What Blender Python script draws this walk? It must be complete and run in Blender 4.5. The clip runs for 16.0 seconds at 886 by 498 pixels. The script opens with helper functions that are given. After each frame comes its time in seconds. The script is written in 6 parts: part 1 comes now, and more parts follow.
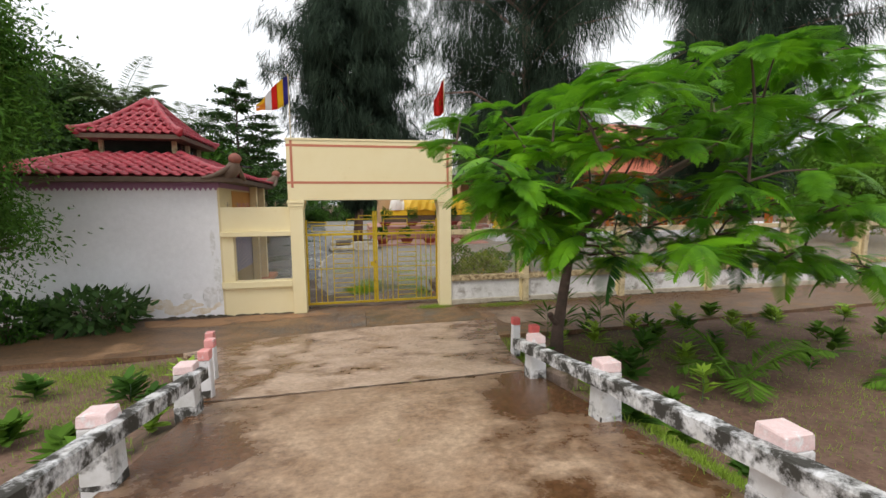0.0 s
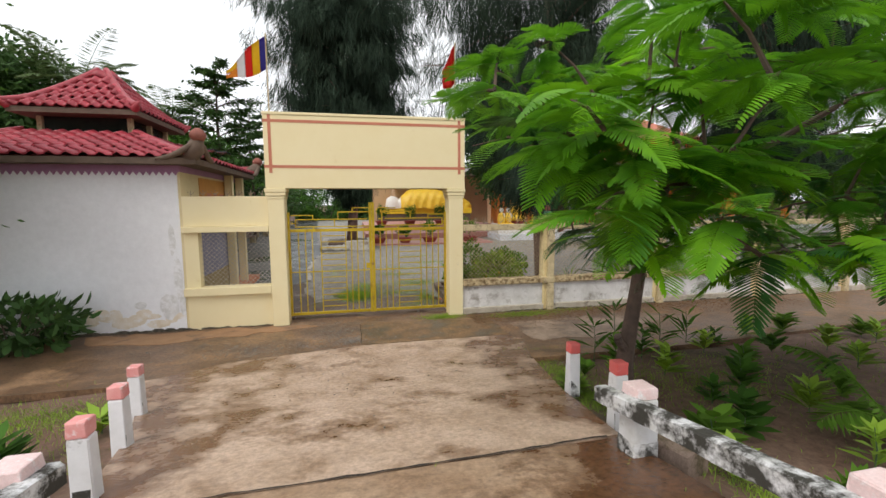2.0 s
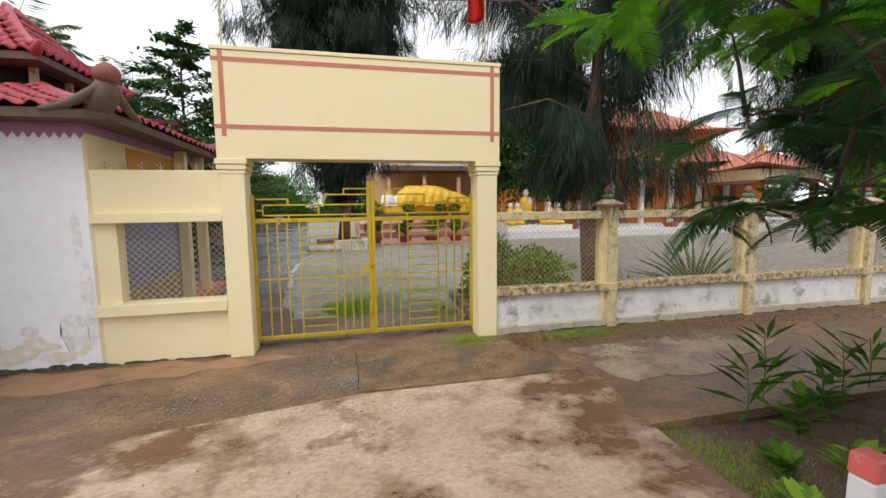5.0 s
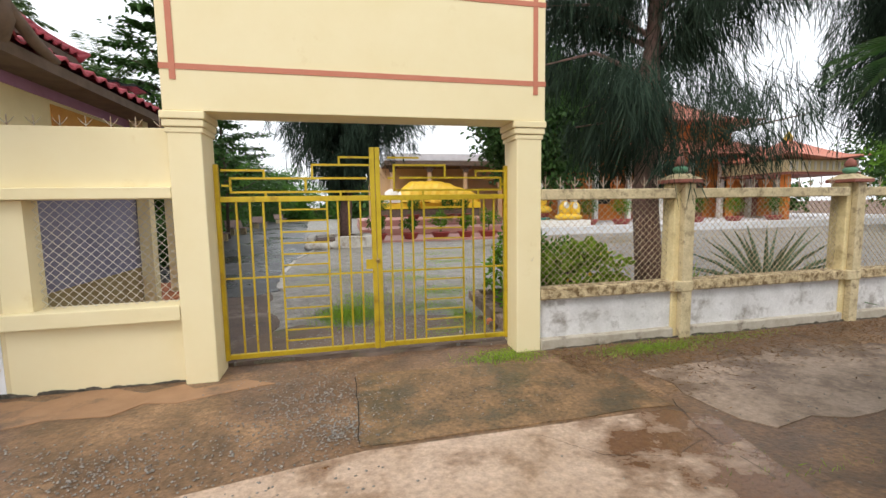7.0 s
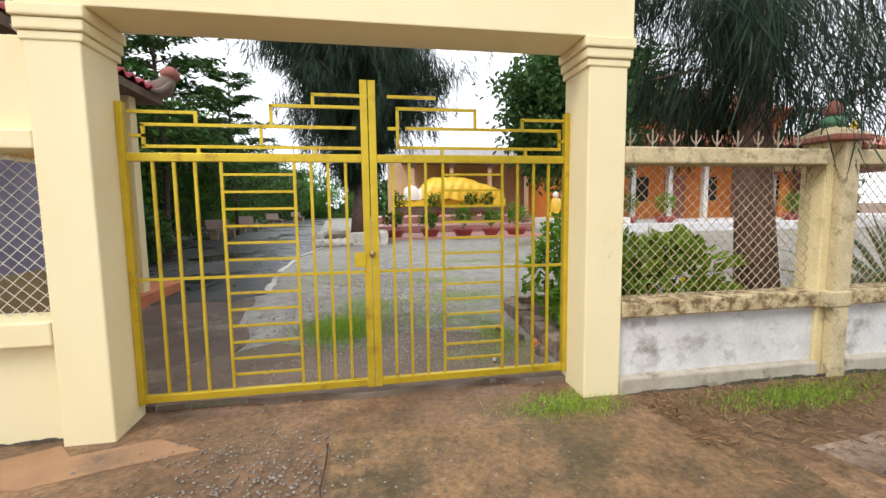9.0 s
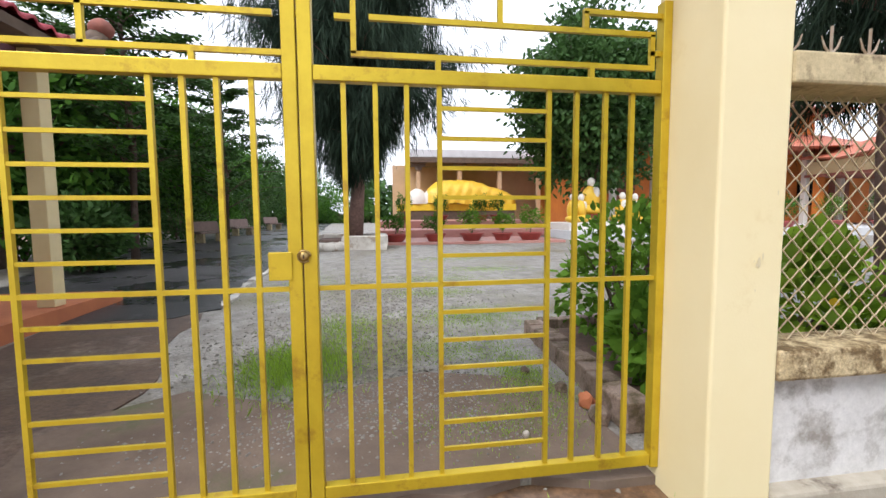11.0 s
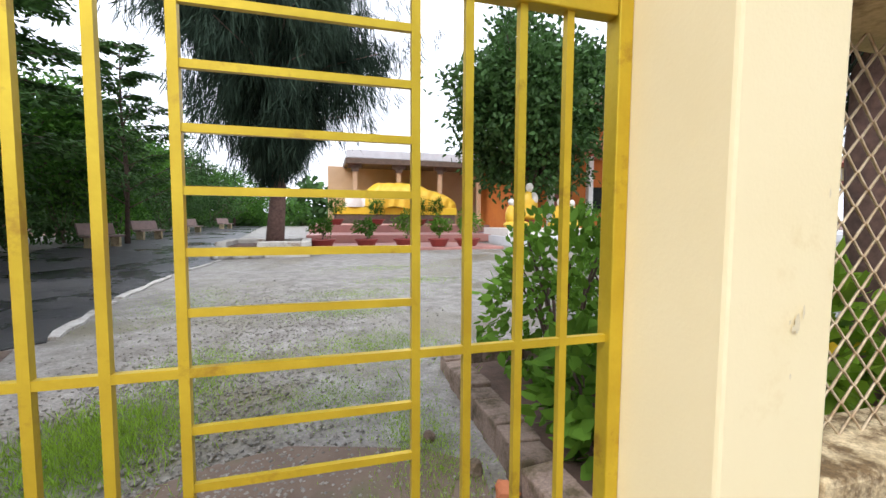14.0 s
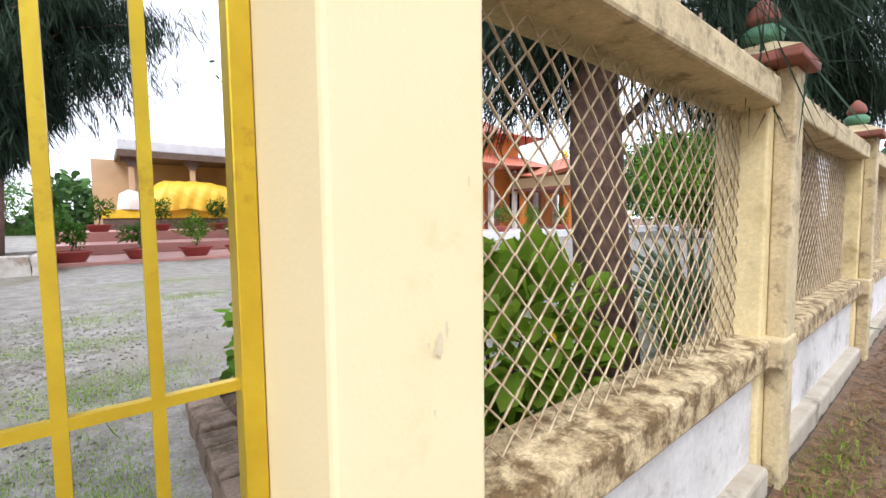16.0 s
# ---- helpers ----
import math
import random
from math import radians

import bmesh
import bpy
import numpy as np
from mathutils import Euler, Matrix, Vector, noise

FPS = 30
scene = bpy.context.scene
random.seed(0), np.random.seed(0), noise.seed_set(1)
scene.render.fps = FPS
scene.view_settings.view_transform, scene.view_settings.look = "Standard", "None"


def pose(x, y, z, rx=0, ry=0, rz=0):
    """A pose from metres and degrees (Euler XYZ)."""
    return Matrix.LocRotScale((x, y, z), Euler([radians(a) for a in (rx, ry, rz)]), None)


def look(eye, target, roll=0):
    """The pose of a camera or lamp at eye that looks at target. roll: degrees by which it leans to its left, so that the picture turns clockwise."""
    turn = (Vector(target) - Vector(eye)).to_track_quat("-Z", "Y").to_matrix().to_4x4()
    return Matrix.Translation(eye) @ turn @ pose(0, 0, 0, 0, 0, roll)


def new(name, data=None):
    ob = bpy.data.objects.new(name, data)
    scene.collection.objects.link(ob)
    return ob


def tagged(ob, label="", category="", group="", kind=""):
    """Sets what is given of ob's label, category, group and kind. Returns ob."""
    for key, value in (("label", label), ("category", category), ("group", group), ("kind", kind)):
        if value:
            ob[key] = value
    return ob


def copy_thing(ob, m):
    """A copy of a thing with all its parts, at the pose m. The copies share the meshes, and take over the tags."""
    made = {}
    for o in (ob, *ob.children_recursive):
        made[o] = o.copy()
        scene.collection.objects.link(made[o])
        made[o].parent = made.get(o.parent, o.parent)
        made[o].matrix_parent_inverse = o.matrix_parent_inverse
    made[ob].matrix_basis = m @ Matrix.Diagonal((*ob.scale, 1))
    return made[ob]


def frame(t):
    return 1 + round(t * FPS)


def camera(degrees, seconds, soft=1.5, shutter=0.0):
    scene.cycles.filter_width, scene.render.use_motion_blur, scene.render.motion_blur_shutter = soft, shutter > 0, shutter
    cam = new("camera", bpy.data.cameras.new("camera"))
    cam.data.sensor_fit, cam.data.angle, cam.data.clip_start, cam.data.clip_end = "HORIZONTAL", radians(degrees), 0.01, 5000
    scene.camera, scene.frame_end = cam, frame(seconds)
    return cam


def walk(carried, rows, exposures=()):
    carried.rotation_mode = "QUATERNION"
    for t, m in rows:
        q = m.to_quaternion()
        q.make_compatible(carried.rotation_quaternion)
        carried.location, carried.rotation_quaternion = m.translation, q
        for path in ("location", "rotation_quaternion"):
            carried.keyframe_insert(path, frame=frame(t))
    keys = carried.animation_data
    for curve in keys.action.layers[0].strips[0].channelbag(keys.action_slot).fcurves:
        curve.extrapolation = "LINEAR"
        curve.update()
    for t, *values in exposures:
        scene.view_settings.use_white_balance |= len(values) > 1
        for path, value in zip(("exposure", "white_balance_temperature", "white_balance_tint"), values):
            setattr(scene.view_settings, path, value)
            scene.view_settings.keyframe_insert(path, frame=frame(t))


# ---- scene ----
cam = camera(92.2, 16.0)
ROWS = [
    (0.0, 0.0, 0.0, 2.85, 83.93, 0.47, -11.45),
    (0.5, 0.011, 0.505, 2.789, 83.96, 0.45, -11.79),
    (1.0, -0.01, 0.996, 2.718, 83.98, 0.38, -11.98),
    (1.5, 0.003, 1.482, 2.664, 84.02, 0.35, -12.06),
    (2.0, 0.03, 1.988, 2.604, 84.01, 0.38, -12.13),
    (2.5, 0.031, 2.495, 2.538, 84.01, 0.46, -12.34),
    (3.0, 0.048, 3.004, 2.472, 84.04, 0.4, -12.4),
    (3.5, 0.034, 3.507, 2.399, 84.08, 0.42, -12.49),
    (4.0, 0.029, 3.958, 2.348, 84.1, 0.47, -12.65),
    (6.5, 0.097, 6.096, 2.003, 84.35, 0.94, -13.48),
    (7.0, 0.12, 6.553, 1.91, 84.3, 0.95, -12.77),
    (7.5, 0.201, 7.001, 1.834, 84.38, 0.82, -11.77),
    (8.0, 0.269, 7.468, 1.752, 84.35, 0.73, -10.98),
    (8.5, 0.371, 7.94, 1.682, 84.37, 0.76, -10.37),
    (11.0, 0.817, 10.076, 1.411, 85.497, 0.4, -8.801),
    (11.5, 0.903, 10.386, 1.392, 85.696, 0.205, -9.128),
    (12.0, 1.015, 10.614, 1.395, 85.986, 0.1, -9.755),
    (12.5, 1.153, 10.781, 1.402, 85.949, 0.055, -10.484),
    (13.0, 1.234, 10.854, 1.402, 86.042, 0.0, -11.423),
    (13.5, 1.318, 10.911, 1.413, 86.069, -0.21, -12.906),
    (14.0, 1.404, 10.995, 1.434, 86.015, -0.3, -16.21),
    (14.5, 1.478, 11.052, 1.451, 85.597, -0.075, -22.549),
    (15.0, 1.595, 11.076, 1.452, 85.009, 0.3, -29.099),
    (15.5, 1.788, 11.07, 1.427, 86.13, 0.5, -34.877),
    (16.0, 1.99, 11.102, 1.425, 86.159, 0.7, -39.409),
]
walk(cam, [(t, pose(x, y, z, rx, ry, rz)) for t, x, y, z, rx, ry, rz in ROWS],
     [(0.0, 0.0, 6600, 10), (3.0, 0.15, 6550, 10), (7.0, 0.4, 6400, 10), (8.5, 0.62, 6350, 10), (11.0, 0.7, 6100, 12), (13.0, 0.73, 6000, 12), (16.0, 0.92, 6000, 14)])
# world, sun and exposure
world = bpy.data.worlds.new("overcast")
scene.world = world
world.use_nodes = True
_n, _l = world.node_tree.nodes, world.node_tree.links
_n.clear()
_sky = _n.new("ShaderNodeTexSky")
_sky.sky_type, _sky.sun_disc = "NISHITA", False
_sky.sun_elevation, _sky.sun_rotation = radians(51), radians(225)
_hsv = _n.new("ShaderNodeHueSaturation")
_hsv.inputs["Saturation"].default_value = 0.12
_hsv.inputs["Value"].default_value = 0.35
_mix = _n.new("ShaderNodeMix")
_mix.data_type = "RGBA"
_mix.inputs[0].default_value = 0.75
_mix.inputs[7].default_value = (11.6, 11.9, 12.4, 1)
_bg = _n.new("ShaderNodeBackground")
_bg.inputs[1].default_value = 0.12
_out = _n.new("ShaderNodeOutputWorld")
_l.new(_sky.outputs[0], _hsv.inputs["Color"])
_l.new(_hsv.outputs[0], _mix.inputs[6])
_l.new(_mix.outputs[2], _bg.inputs[0])
_l.new(_bg.outputs[0], _out.inputs[0])
sun = new("sun", bpy.data.lights.new("sun", "SUN"))
sun.data.energy, sun.data.angle, sun.data.color = 1.5, radians(25), (1, 0.96, 0.88)
sun.matrix_world = look((-17, -17, 30), (0, 0, 0))


# ---- materials ----
def mat(name, a, b=None, rough=0.8, scale=3.0, bump=0.15, stain=None, stain_scale=0.8, stain_amt=0.5, metal=0.0, fine=60.0,
        per_object=0.0, island=0.0, trans=0.0, spec=0.5, wet=0.0, grain=0.0, sides=None):
    """Two-tone noisy surface with fine relief and optional large stains; sides (x, half width) lets dirt gather along both sides of a slab."""
    m = bpy.data.materials.new(name)
    m.use_nodes = True
    n, l = m.node_tree.nodes, m.node_tree.links
    p = n["Principled BSDF"]
    b = b or tuple(c * 0.8 for c in a)
    geo = n.new("ShaderNodeNewGeometry")
    t1 = n.new("ShaderNodeTexNoise")
    t1.inputs["Scale"].default_value, t1.inputs["Detail"].default_value, t1.inputs["Roughness"].default_value = scale, 6, 0.65
    l.new(geo.outputs["Position"], t1.inputs["Vector"])
    r1 = n.new("ShaderNodeValToRGB")
    r1.color_ramp.elements[0].position, r1.color_ramp.elements[1].position = 0.35, 0.68
    r1.color_ramp.elements[0].color, r1.color_ramp.elements[1].color = (*a, 1), (*b, 1)
    l.new(t1.outputs["Fac"], r1.inputs[0])
    col = r1.outputs[0]
    if stain:
        t2 = n.new("ShaderNodeTexNoise")
        t2.inputs["Scale"].default_value, t2.inputs["Detail"].default_value, t2.inputs["Roughness"].default_value = stain_scale, 8, 0.7
        l.new(geo.outputs["Position"], t2.inputs["Vector"])
        r2 = n.new("ShaderNodeValToRGB")
        mid = 0.72 - 0.35 * stain_amt
        r2.color_ramp.elements[0].position, r2.color_ramp.elements[1].position = mid - 0.05, mid + 0.08
        fac = t2.outputs["Fac"]
        if sides:
            xyz = n.new("ShaderNodeSeparateXYZ")
            l.new(geo.outputs["Position"], xyz.inputs[0])
            away = n.new("ShaderNodeMath")
            away.operation = "SUBTRACT"
            away.inputs[1].default_value = sides[0]
            l.new(xyz.outputs[0], away.inputs[0])
            dist = n.new("ShaderNodeMath")
            dist.operation = "ABSOLUTE"
            l.new(away.outputs[0], dist.inputs[0])
            wash = n.new("ShaderNodeMapRange")
            wash.inputs[1].default_value, wash.inputs[2].default_value = 0.35 * sides[1], sides[1]
            wash.inputs[3].default_value, wash.inputs[4].default_value = -0.04, 0.12
            l.new(dist.outputs[0], wash.inputs[0])
            total = n.new("ShaderNodeMath")
            l.new(fac, total.inputs[0])
            l.new(wash.outputs[0], total.inputs[1])
            fac = total.outputs[0]
        l.new(fac, r2.inputs[0])
        mx = n.new("ShaderNodeMix")
        mx.data_type = "RGBA"
        mx.inputs[7].default_value = (*stain, 1)
        l.new(r2.outputs[0], mx.inputs[0])
        l.new(col, mx.inputs[6])
        col = mx.outputs[2]
        if wet:
            rr = n.new("ShaderNodeMapRange")
            rr.inputs[3].default_value, rr.inputs[4].default_value = rough, wet
            l.new(r2.outputs[0], rr.inputs[0])
            rough_out = rr.outputs[0]
    if grain:
        t4 = n.new("ShaderNodeTexNoise")
        t4.inputs["Scale"].default_value, t4.inputs["Detail"].default_value, t4.inputs["Roughness"].default_value = scale * 9, 6, 0.75
        l.new(geo.outputs["Position"], t4.inputs["Vector"])
        g4 = n.new("ShaderNodeMapRange")
        g4.inputs[1].default_value, g4.inputs[2].default_value = 0.3, 0.7
        g4.inputs[3].default_value, g4.inputs[4].default_value = 1 - grain, 1 + grain
        l.new(t4.outputs["Fac"], g4.inputs[0])
        h4 = n.new("ShaderNodeHueSaturation")
        l.new(g4.outputs[0], h4.inputs["Value"])
        l.new(col, h4.inputs["Color"])
        col = h4.outputs[0]
    if per_object or island:
        if per_object:
            rnd = n.new("ShaderNodeObjectInfo").outputs["Random"]
        else:
            rnd = geo.outputs["Random Per Island"]
        amt = per_object or island
        mr = n.new("ShaderNodeMapRange")
        mr.inputs[3].default_value, mr.inputs[4].default_value = 1 - amt, 1 + amt
        l.new(rnd, mr.inputs[0])
        hs = n.new("ShaderNodeHueSaturation")
        l.new(mr.outputs[0], hs.inputs["Value"])
        l.new(col, hs.inputs["Color"])
        col = hs.outputs[0]
    l.new(col, p.inputs["Base Color"])
    p.inputs["Roughness"].default_value, p.inputs["Metallic"].default_value = rough, metal
    if stain and wet:
        l.new(rough_out, p.inputs["Roughness"])
    p.inputs["Specular IOR Level"].default_value = spec
    if bump:
        t3 = n.new("ShaderNodeTexNoise")
        t3.inputs["Scale"].default_value, t3.inputs["Detail"].default_value = fine, 4
        l.new(geo.outputs["Position"], t3.inputs["Vector"])
        bp = n.new("ShaderNodeBump")
        bp.inputs["Strength"].default_value, bp.inputs["Distance"].default_value = bump, 0.01
        l.new(t3.outputs["Fac"], bp.inputs["Height"])
        l.new(bp.outputs[0], p.inputs["Normal"])
    if trans:
        tr = n.new("ShaderNodeBsdfTranslucent")
        l.new(col, tr.inputs[0])
        ms = n.new("ShaderNodeMixShader")
        ms.inputs[0].default_value = trans
        l.new(p.outputs[0], ms.inputs[1])
        l.new(tr.outputs[0], ms.inputs[2])
        l.new(ms.outputs[0], n["Material Output"].inputs[0])
    return m


M_DIRT = mat("dirt", (0.15, 0.083, 0.057), (0.195, 0.122, 0.088), 0.95, 1.4, 0.8, (0.08, 0.058, 0.035), 0.6, 0.45, fine=18, grain=0.4)
M_SLAB = mat("ramp_concrete", (0.44, 0.31, 0.21), (0.28, 0.175, 0.105), 0.55, 1.9, 0.3, (0.12, 0.056, 0.026), 0.8, 0.6, wet=0.2, grain=0.38, fine=45, sides=(0.1, 1.9))
M_APRON = mat("apron_concrete", (0.54, 0.4, 0.305), (0.36, 0.245, 0.165), 0.5, 2.2, 0.35, (0.16, 0.08, 0.04), 1.1, 0.57, wet=0.24, grain=0.34, fine=45, sides=(0.2, 2.7))
M_ROAD = mat("muddy_road", (0.205, 0.117, 0.064), (0.108, 0.064, 0.037), 0.42, 2.4, 0.55, (0.31, 0.185, 0.1), 0.9, 0.44, wet=0.6, grain=0.6, fine=30)
M_COURT = mat("courtyard_gravel", (0.33, 0.31, 0.285), (0.15, 0.135, 0.115), 0.6, 4, 0.8, (0.17, 0.15, 0.1), 0.55, 0.5, wet=0.32, grain=0.45, fine=40)
M_ASPH = mat("wet_asphalt", (0.036, 0.035, 0.038), (0.06, 0.056, 0.056), 0.42, 3, 0.35, (0.03, 0.03, 0.034), 0.45, 0.55, wet=0.1, fine=60, grain=0.25)
M_YEL = mat("cream_yellow_paint", (0.83, 0.72, 0.45), (0.8, 0.68, 0.4), 0.75, 1.2, 0.08, (0.72, 0.58, 0.3), 1.3, 0.18, fine=90)
M_BAND = mat("terracotta_paint", (0.55, 0.2, 0.12), (0.5, 0.17, 0.1), 0.7, 5, 0.05)
M_WHITE = mat("limewash_wall", (0.87, 0.865, 0.885), (0.81, 0.805, 0.82), 0.85, 0.8, 0.1, (0.62, 0.56, 0.46), 0.6, 0.12, grain=0.05)
M_OLD = mat("weathered_whitewash", (0.72, 0.72, 0.73), (0.55, 0.54, 0.52), 0.9, 6, 0.3, (0.07, 0.065, 0.055), 5.0, 0.38)
M_MOSS = mat("lichened_cement", (0.6, 0.48, 0.29), (0.4, 0.3, 0.16), 0.9, 7, 0.5, (0.15, 0.095, 0.04), 10.0, 0.62, grain=0.45)
M_PINK = mat("pink_paint", (0.75, 0.5, 0.48), (0.68, 0.38, 0.36), 0.8, 7, 0.15, (0.7, 0.68, 0.66), 6, 0.3)
M_RED = mat("red_paint", (0.7, 0.12, 0.11), (0.62, 0.15, 0.14), 0.7, 8, 0.15, (0.7, 0.5, 0.48), 9, 0.2)
M_GATE = mat("golden_gate_paint", (0.63, 0.46, 0.028), (0.52, 0.36, 0.02), 0.36, 6, 0.1, (0.36, 0.21, 0.022), 5, 0.3, spec=0.5, metal=0.5)
M_TILE = mat("red_roof_tile", (0.42, 0.05, 0.07), (0.34, 0.04, 0.055), 0.45, 8, 0.1, per_object=0.18)
M_LITTER = mat("dry_leaf_litter", (0.26, 0.16, 0.085), (0.14, 0.08, 0.045), 0.9, 3, 0.0, island=0.4, spec=0.1)
M_PANEL = mat("mouldy_whitewash", (0.72, 0.7, 0.69), (0.56, 0.54, 0.52), 0.9, 3, 0.15, (0.3, 0.27, 0.24), 2.2, 0.42, grain=0.12)
M_PLINTH = mat("plinth_cement", (0.5, 0.45, 0.37), (0.36, 0.31, 0.24), 0.9, 5, 0.3, (0.14, 0.11, 0.08), 3, 0.35)
M_RAIL = mat("grey_cement", (0.62, 0.51, 0.31), (0.45, 0.36, 0.21), 0.9, 5, 0.3, (0.24, 0.18, 0.11), 7, 0.42, grain=0.2)
M_POST = mat("cream_cement", (0.78, 0.65, 0.37), (0.66, 0.53, 0.27), 0.9, 4, 0.25, (0.42, 0.31, 0.15), 4.5, 0.36, grain=0.15)
M_CAPRED = mat("dull_red_paint", (0.3, 0.1, 0.07), (0.22, 0.08, 0.06), 0.75, 8, 0.2)
M_JADE = mat("jade_paint", (0.12, 0.3, 0.17), (0.08, 0.2, 0.12), 0.6, 8, 0.15)
M_WIRE = mat("galvanised_wire", (0.64, 0.52, 0.34), (0.34, 0.22, 0.11), 0.55, 20, 0.0)
M_WIREW = mat("painted_wire", (0.62, 0.58, 0.5), (0.5, 0.46, 0.4), 0.6, 20, 0.0)
M_SPIKE = mat("rusty_spike", (0.4, 0.34, 0.27), (0.25, 0.16, 0.1), 0.7, 20, 0.1)
M_BEAM = mat("mouldy_beam", (0.74, 0.74, 0.76), (0.55, 0.54, 0.52), 0.9, 7, 0.35, (0.045, 0.042, 0.035), 5.5, 0.72)
M_BOLL = mat("bollard_white", (0.76, 0.75, 0.77), (0.66, 0.65, 0.66), 0.85, 5, 0.2, (0.16, 0.14, 0.12), 4.0, 0.15)
M_YEL2 = mat("pale_yellow_wall", (0.74, 0.62, 0.36), (0.66, 0.54, 0.3), 0.8, 1.5, 0.08)
M_ORNG = mat("orange_plaster", (0.62, 0.3, 0.06), (0.52, 0.22, 0.05), 0.8, 2, 0.1)
M_TORNG = mat("temple_orange", (0.62, 0.2, 0.03), (0.5, 0.14, 0.025), 0.8, 0.8, 0.1)
M_SLATE = mat("slate_purple_wall", (0.26, 0.25, 0.34), (0.2, 0.19, 0.28), 0.8, 1.5, 0.1)
M_OCHRE = mat("ochre_dado", (0.35, 0.27, 0.13), (0.28, 0.2, 0.09), 0.8, 2, 0.1)
M_BRICK = mat("orange_brick_floor", (0.5, 0.17, 0.07), (0.4, 0.13, 0.06), 0.8, 3, 0.2)
M_LILAC = mat("lilac_paint", (0.42, 0.22, 0.36), (0.36, 0.18, 0.3), 0.8, 4, 0.1)
M_TILEBED = mat("tile_bed", (0.26, 0.035, 0.045), (0.2, 0.03, 0.04), 0.7, 8, 0.1)
M_RIDGE = mat("ridge_red", (0.4, 0.055, 0.07), (0.34, 0.045, 0.06), 0.5, 6, 0.1)
M_EAVE = mat("brown_eave", (0.16, 0.11, 0.08), (0.1, 0.07, 0.05), 0.8, 5, 0.15)
M_DARKGLASS = mat("dark_glass", (0.015, 0.017, 0.02), (0.03, 0.03, 0.03), 0.15, 4, 0.0)
M_FYEL = mat("flag_yellow", (0.85, 0.58, 0.02), (0.8, 0.5, 0.02), 0.8, 4, 0.0, trans=0.3)
M_FRED = mat("flag_red", (0.75, 0.03, 0.02), (0.68, 0.03, 0.02), 0.8, 4, 0.0, trans=0.3)
M_FBLUE = mat("flag_blue", (0.05, 0.04, 0.3), (0.04, 0.03, 0.24), 0.8, 4, 0.0, trans=0.3)
M_FWHITE = mat("flag_white", (0.82, 0.8, 0.8), (0.76, 0.75, 0.75), 0.8, 4, 0.0, trans=0.3)
M_FORNG = mat("flag_orange", (0.85, 0.33, 0.03), (0.8, 0.3, 0.03), 0.8, 4, 0.0, trans=0.3)
M_BARK = mat("brown_bark", (0.13, 0.085, 0.065), (0.08, 0.055, 0.045), 0.9, 9, 0.8, (0.2, 0.15, 0.12), 4, 0.25, fine=30)
M_BARK2 = mat("casuarina_bark", (0.26, 0.155, 0.125), (0.13, 0.08, 0.068), 0.95, 12, 1.0, (0.2, 0.16, 0.14), 5, 0.2, fine=22)
M_NEEDLE = mat("casuarina_needles", (0.047, 0.072, 0.047), (0.024, 0.041, 0.029), 0.9, 0.5, 0.0, island=0.5, trans=0.1, spec=0.1)
M_BROAD = mat("dark_broad_leaf", (0.07, 0.145, 0.036), (0.042, 0.095, 0.024), 0.65, 0.6, 0.0, island=0.4, trans=0.25, spec=0.25)
M_BUSH = mat("bright_bush_leaf", (0.15, 0.29, 0.035), (0.08, 0.17, 0.022), 0.75, 0.8, 0.0, island=0.35, trans=0.35, spec=0.12)
M_BRIGHT = mat("yellow_green_leaf", (0.3, 0.44, 0.04), (0.15, 0.28, 0.025), 0.6, 3.0, 0.0, island=0.4, trans=0.45, spec=0.2)
M_FEATH = mat("feathery_leaf", (0.1, 0.23, 0.03), (0.045, 0.12, 0.018), 0.7, 0.5, 0.0, island=0.35, trans=0.35, spec=0.2)
M_PALM = mat("palm_frond", (0.15, 0.22, 0.08), (0.09, 0.15, 0.05), 0.5, 0.8, 0.0, island=0.3, trans=0.3)
M_GRASS = mat("grass_blade", (0.33, 0.49, 0.05), (0.2, 0.34, 0.035), 0.6, 0.8, 0.0, island=0.4, trans=0.35)
M_AGAVE = mat("agave_leaf", (0.13, 0.2, 0.1), (0.08, 0.13, 0.06), 0.5, 2, 0.1)
M_POT = mat("red_glazed_pot", (0.34, 0.06, 0.05), (0.27, 0.05, 0.04), 0.45, 5, 0.1)
M_PTILE = mat("rose_platform_tile", (0.5, 0.24, 0.2), (0.42, 0.2, 0.17), 0.5, 2, 0.1)
M_GOLD = mat("gold_robe_paint", (0.83, 0.56, 0.05), (0.74, 0.43, 0.03), 0.45, 3, 0.05)
M_CLOTH = mat("yellow_cloth", (0.85, 0.6, 0.03), (0.78, 0.5, 0.02), 0.7, 1.5, 0.1)
M_SKIN = mat("white_statue_paint", (0.78, 0.74, 0.68), (0.7, 0.66, 0.6), 0.6, 4, 0.05)
M_PEACH = mat("peach_wall", (0.62, 0.42, 0.26), (0.54, 0.36, 0.22), 0.8, 1, 0.1)
M_ROOFW = mat("pale_sheet_roof", (0.7, 0.7, 0.72), (0.6, 0.6, 0.62), 0.5, 2, 0.05)
M_TROOF = mat("temple_roof", (0.5, 0.17, 0.1), (0.42, 0.12, 0.07), 0.6, 6, 0.3)
M_TEAL = mat("teal_paint", (0.06, 0.22, 0.18), (0.05, 0.18, 0.15), 0.6, 4, 0.05)
M_STONE = mat("white_rubble", (0.6, 0.57, 0.52), (0.42, 0.38, 0.33), 0.9, 4, 0.4, (0.25, 0.15, 0.08), 2, 0.35)
M_SOIL = mat("dark_soil", (0.09, 0.06, 0.045), (0.15, 0.09, 0.07), 0.95, 8, 0.6)
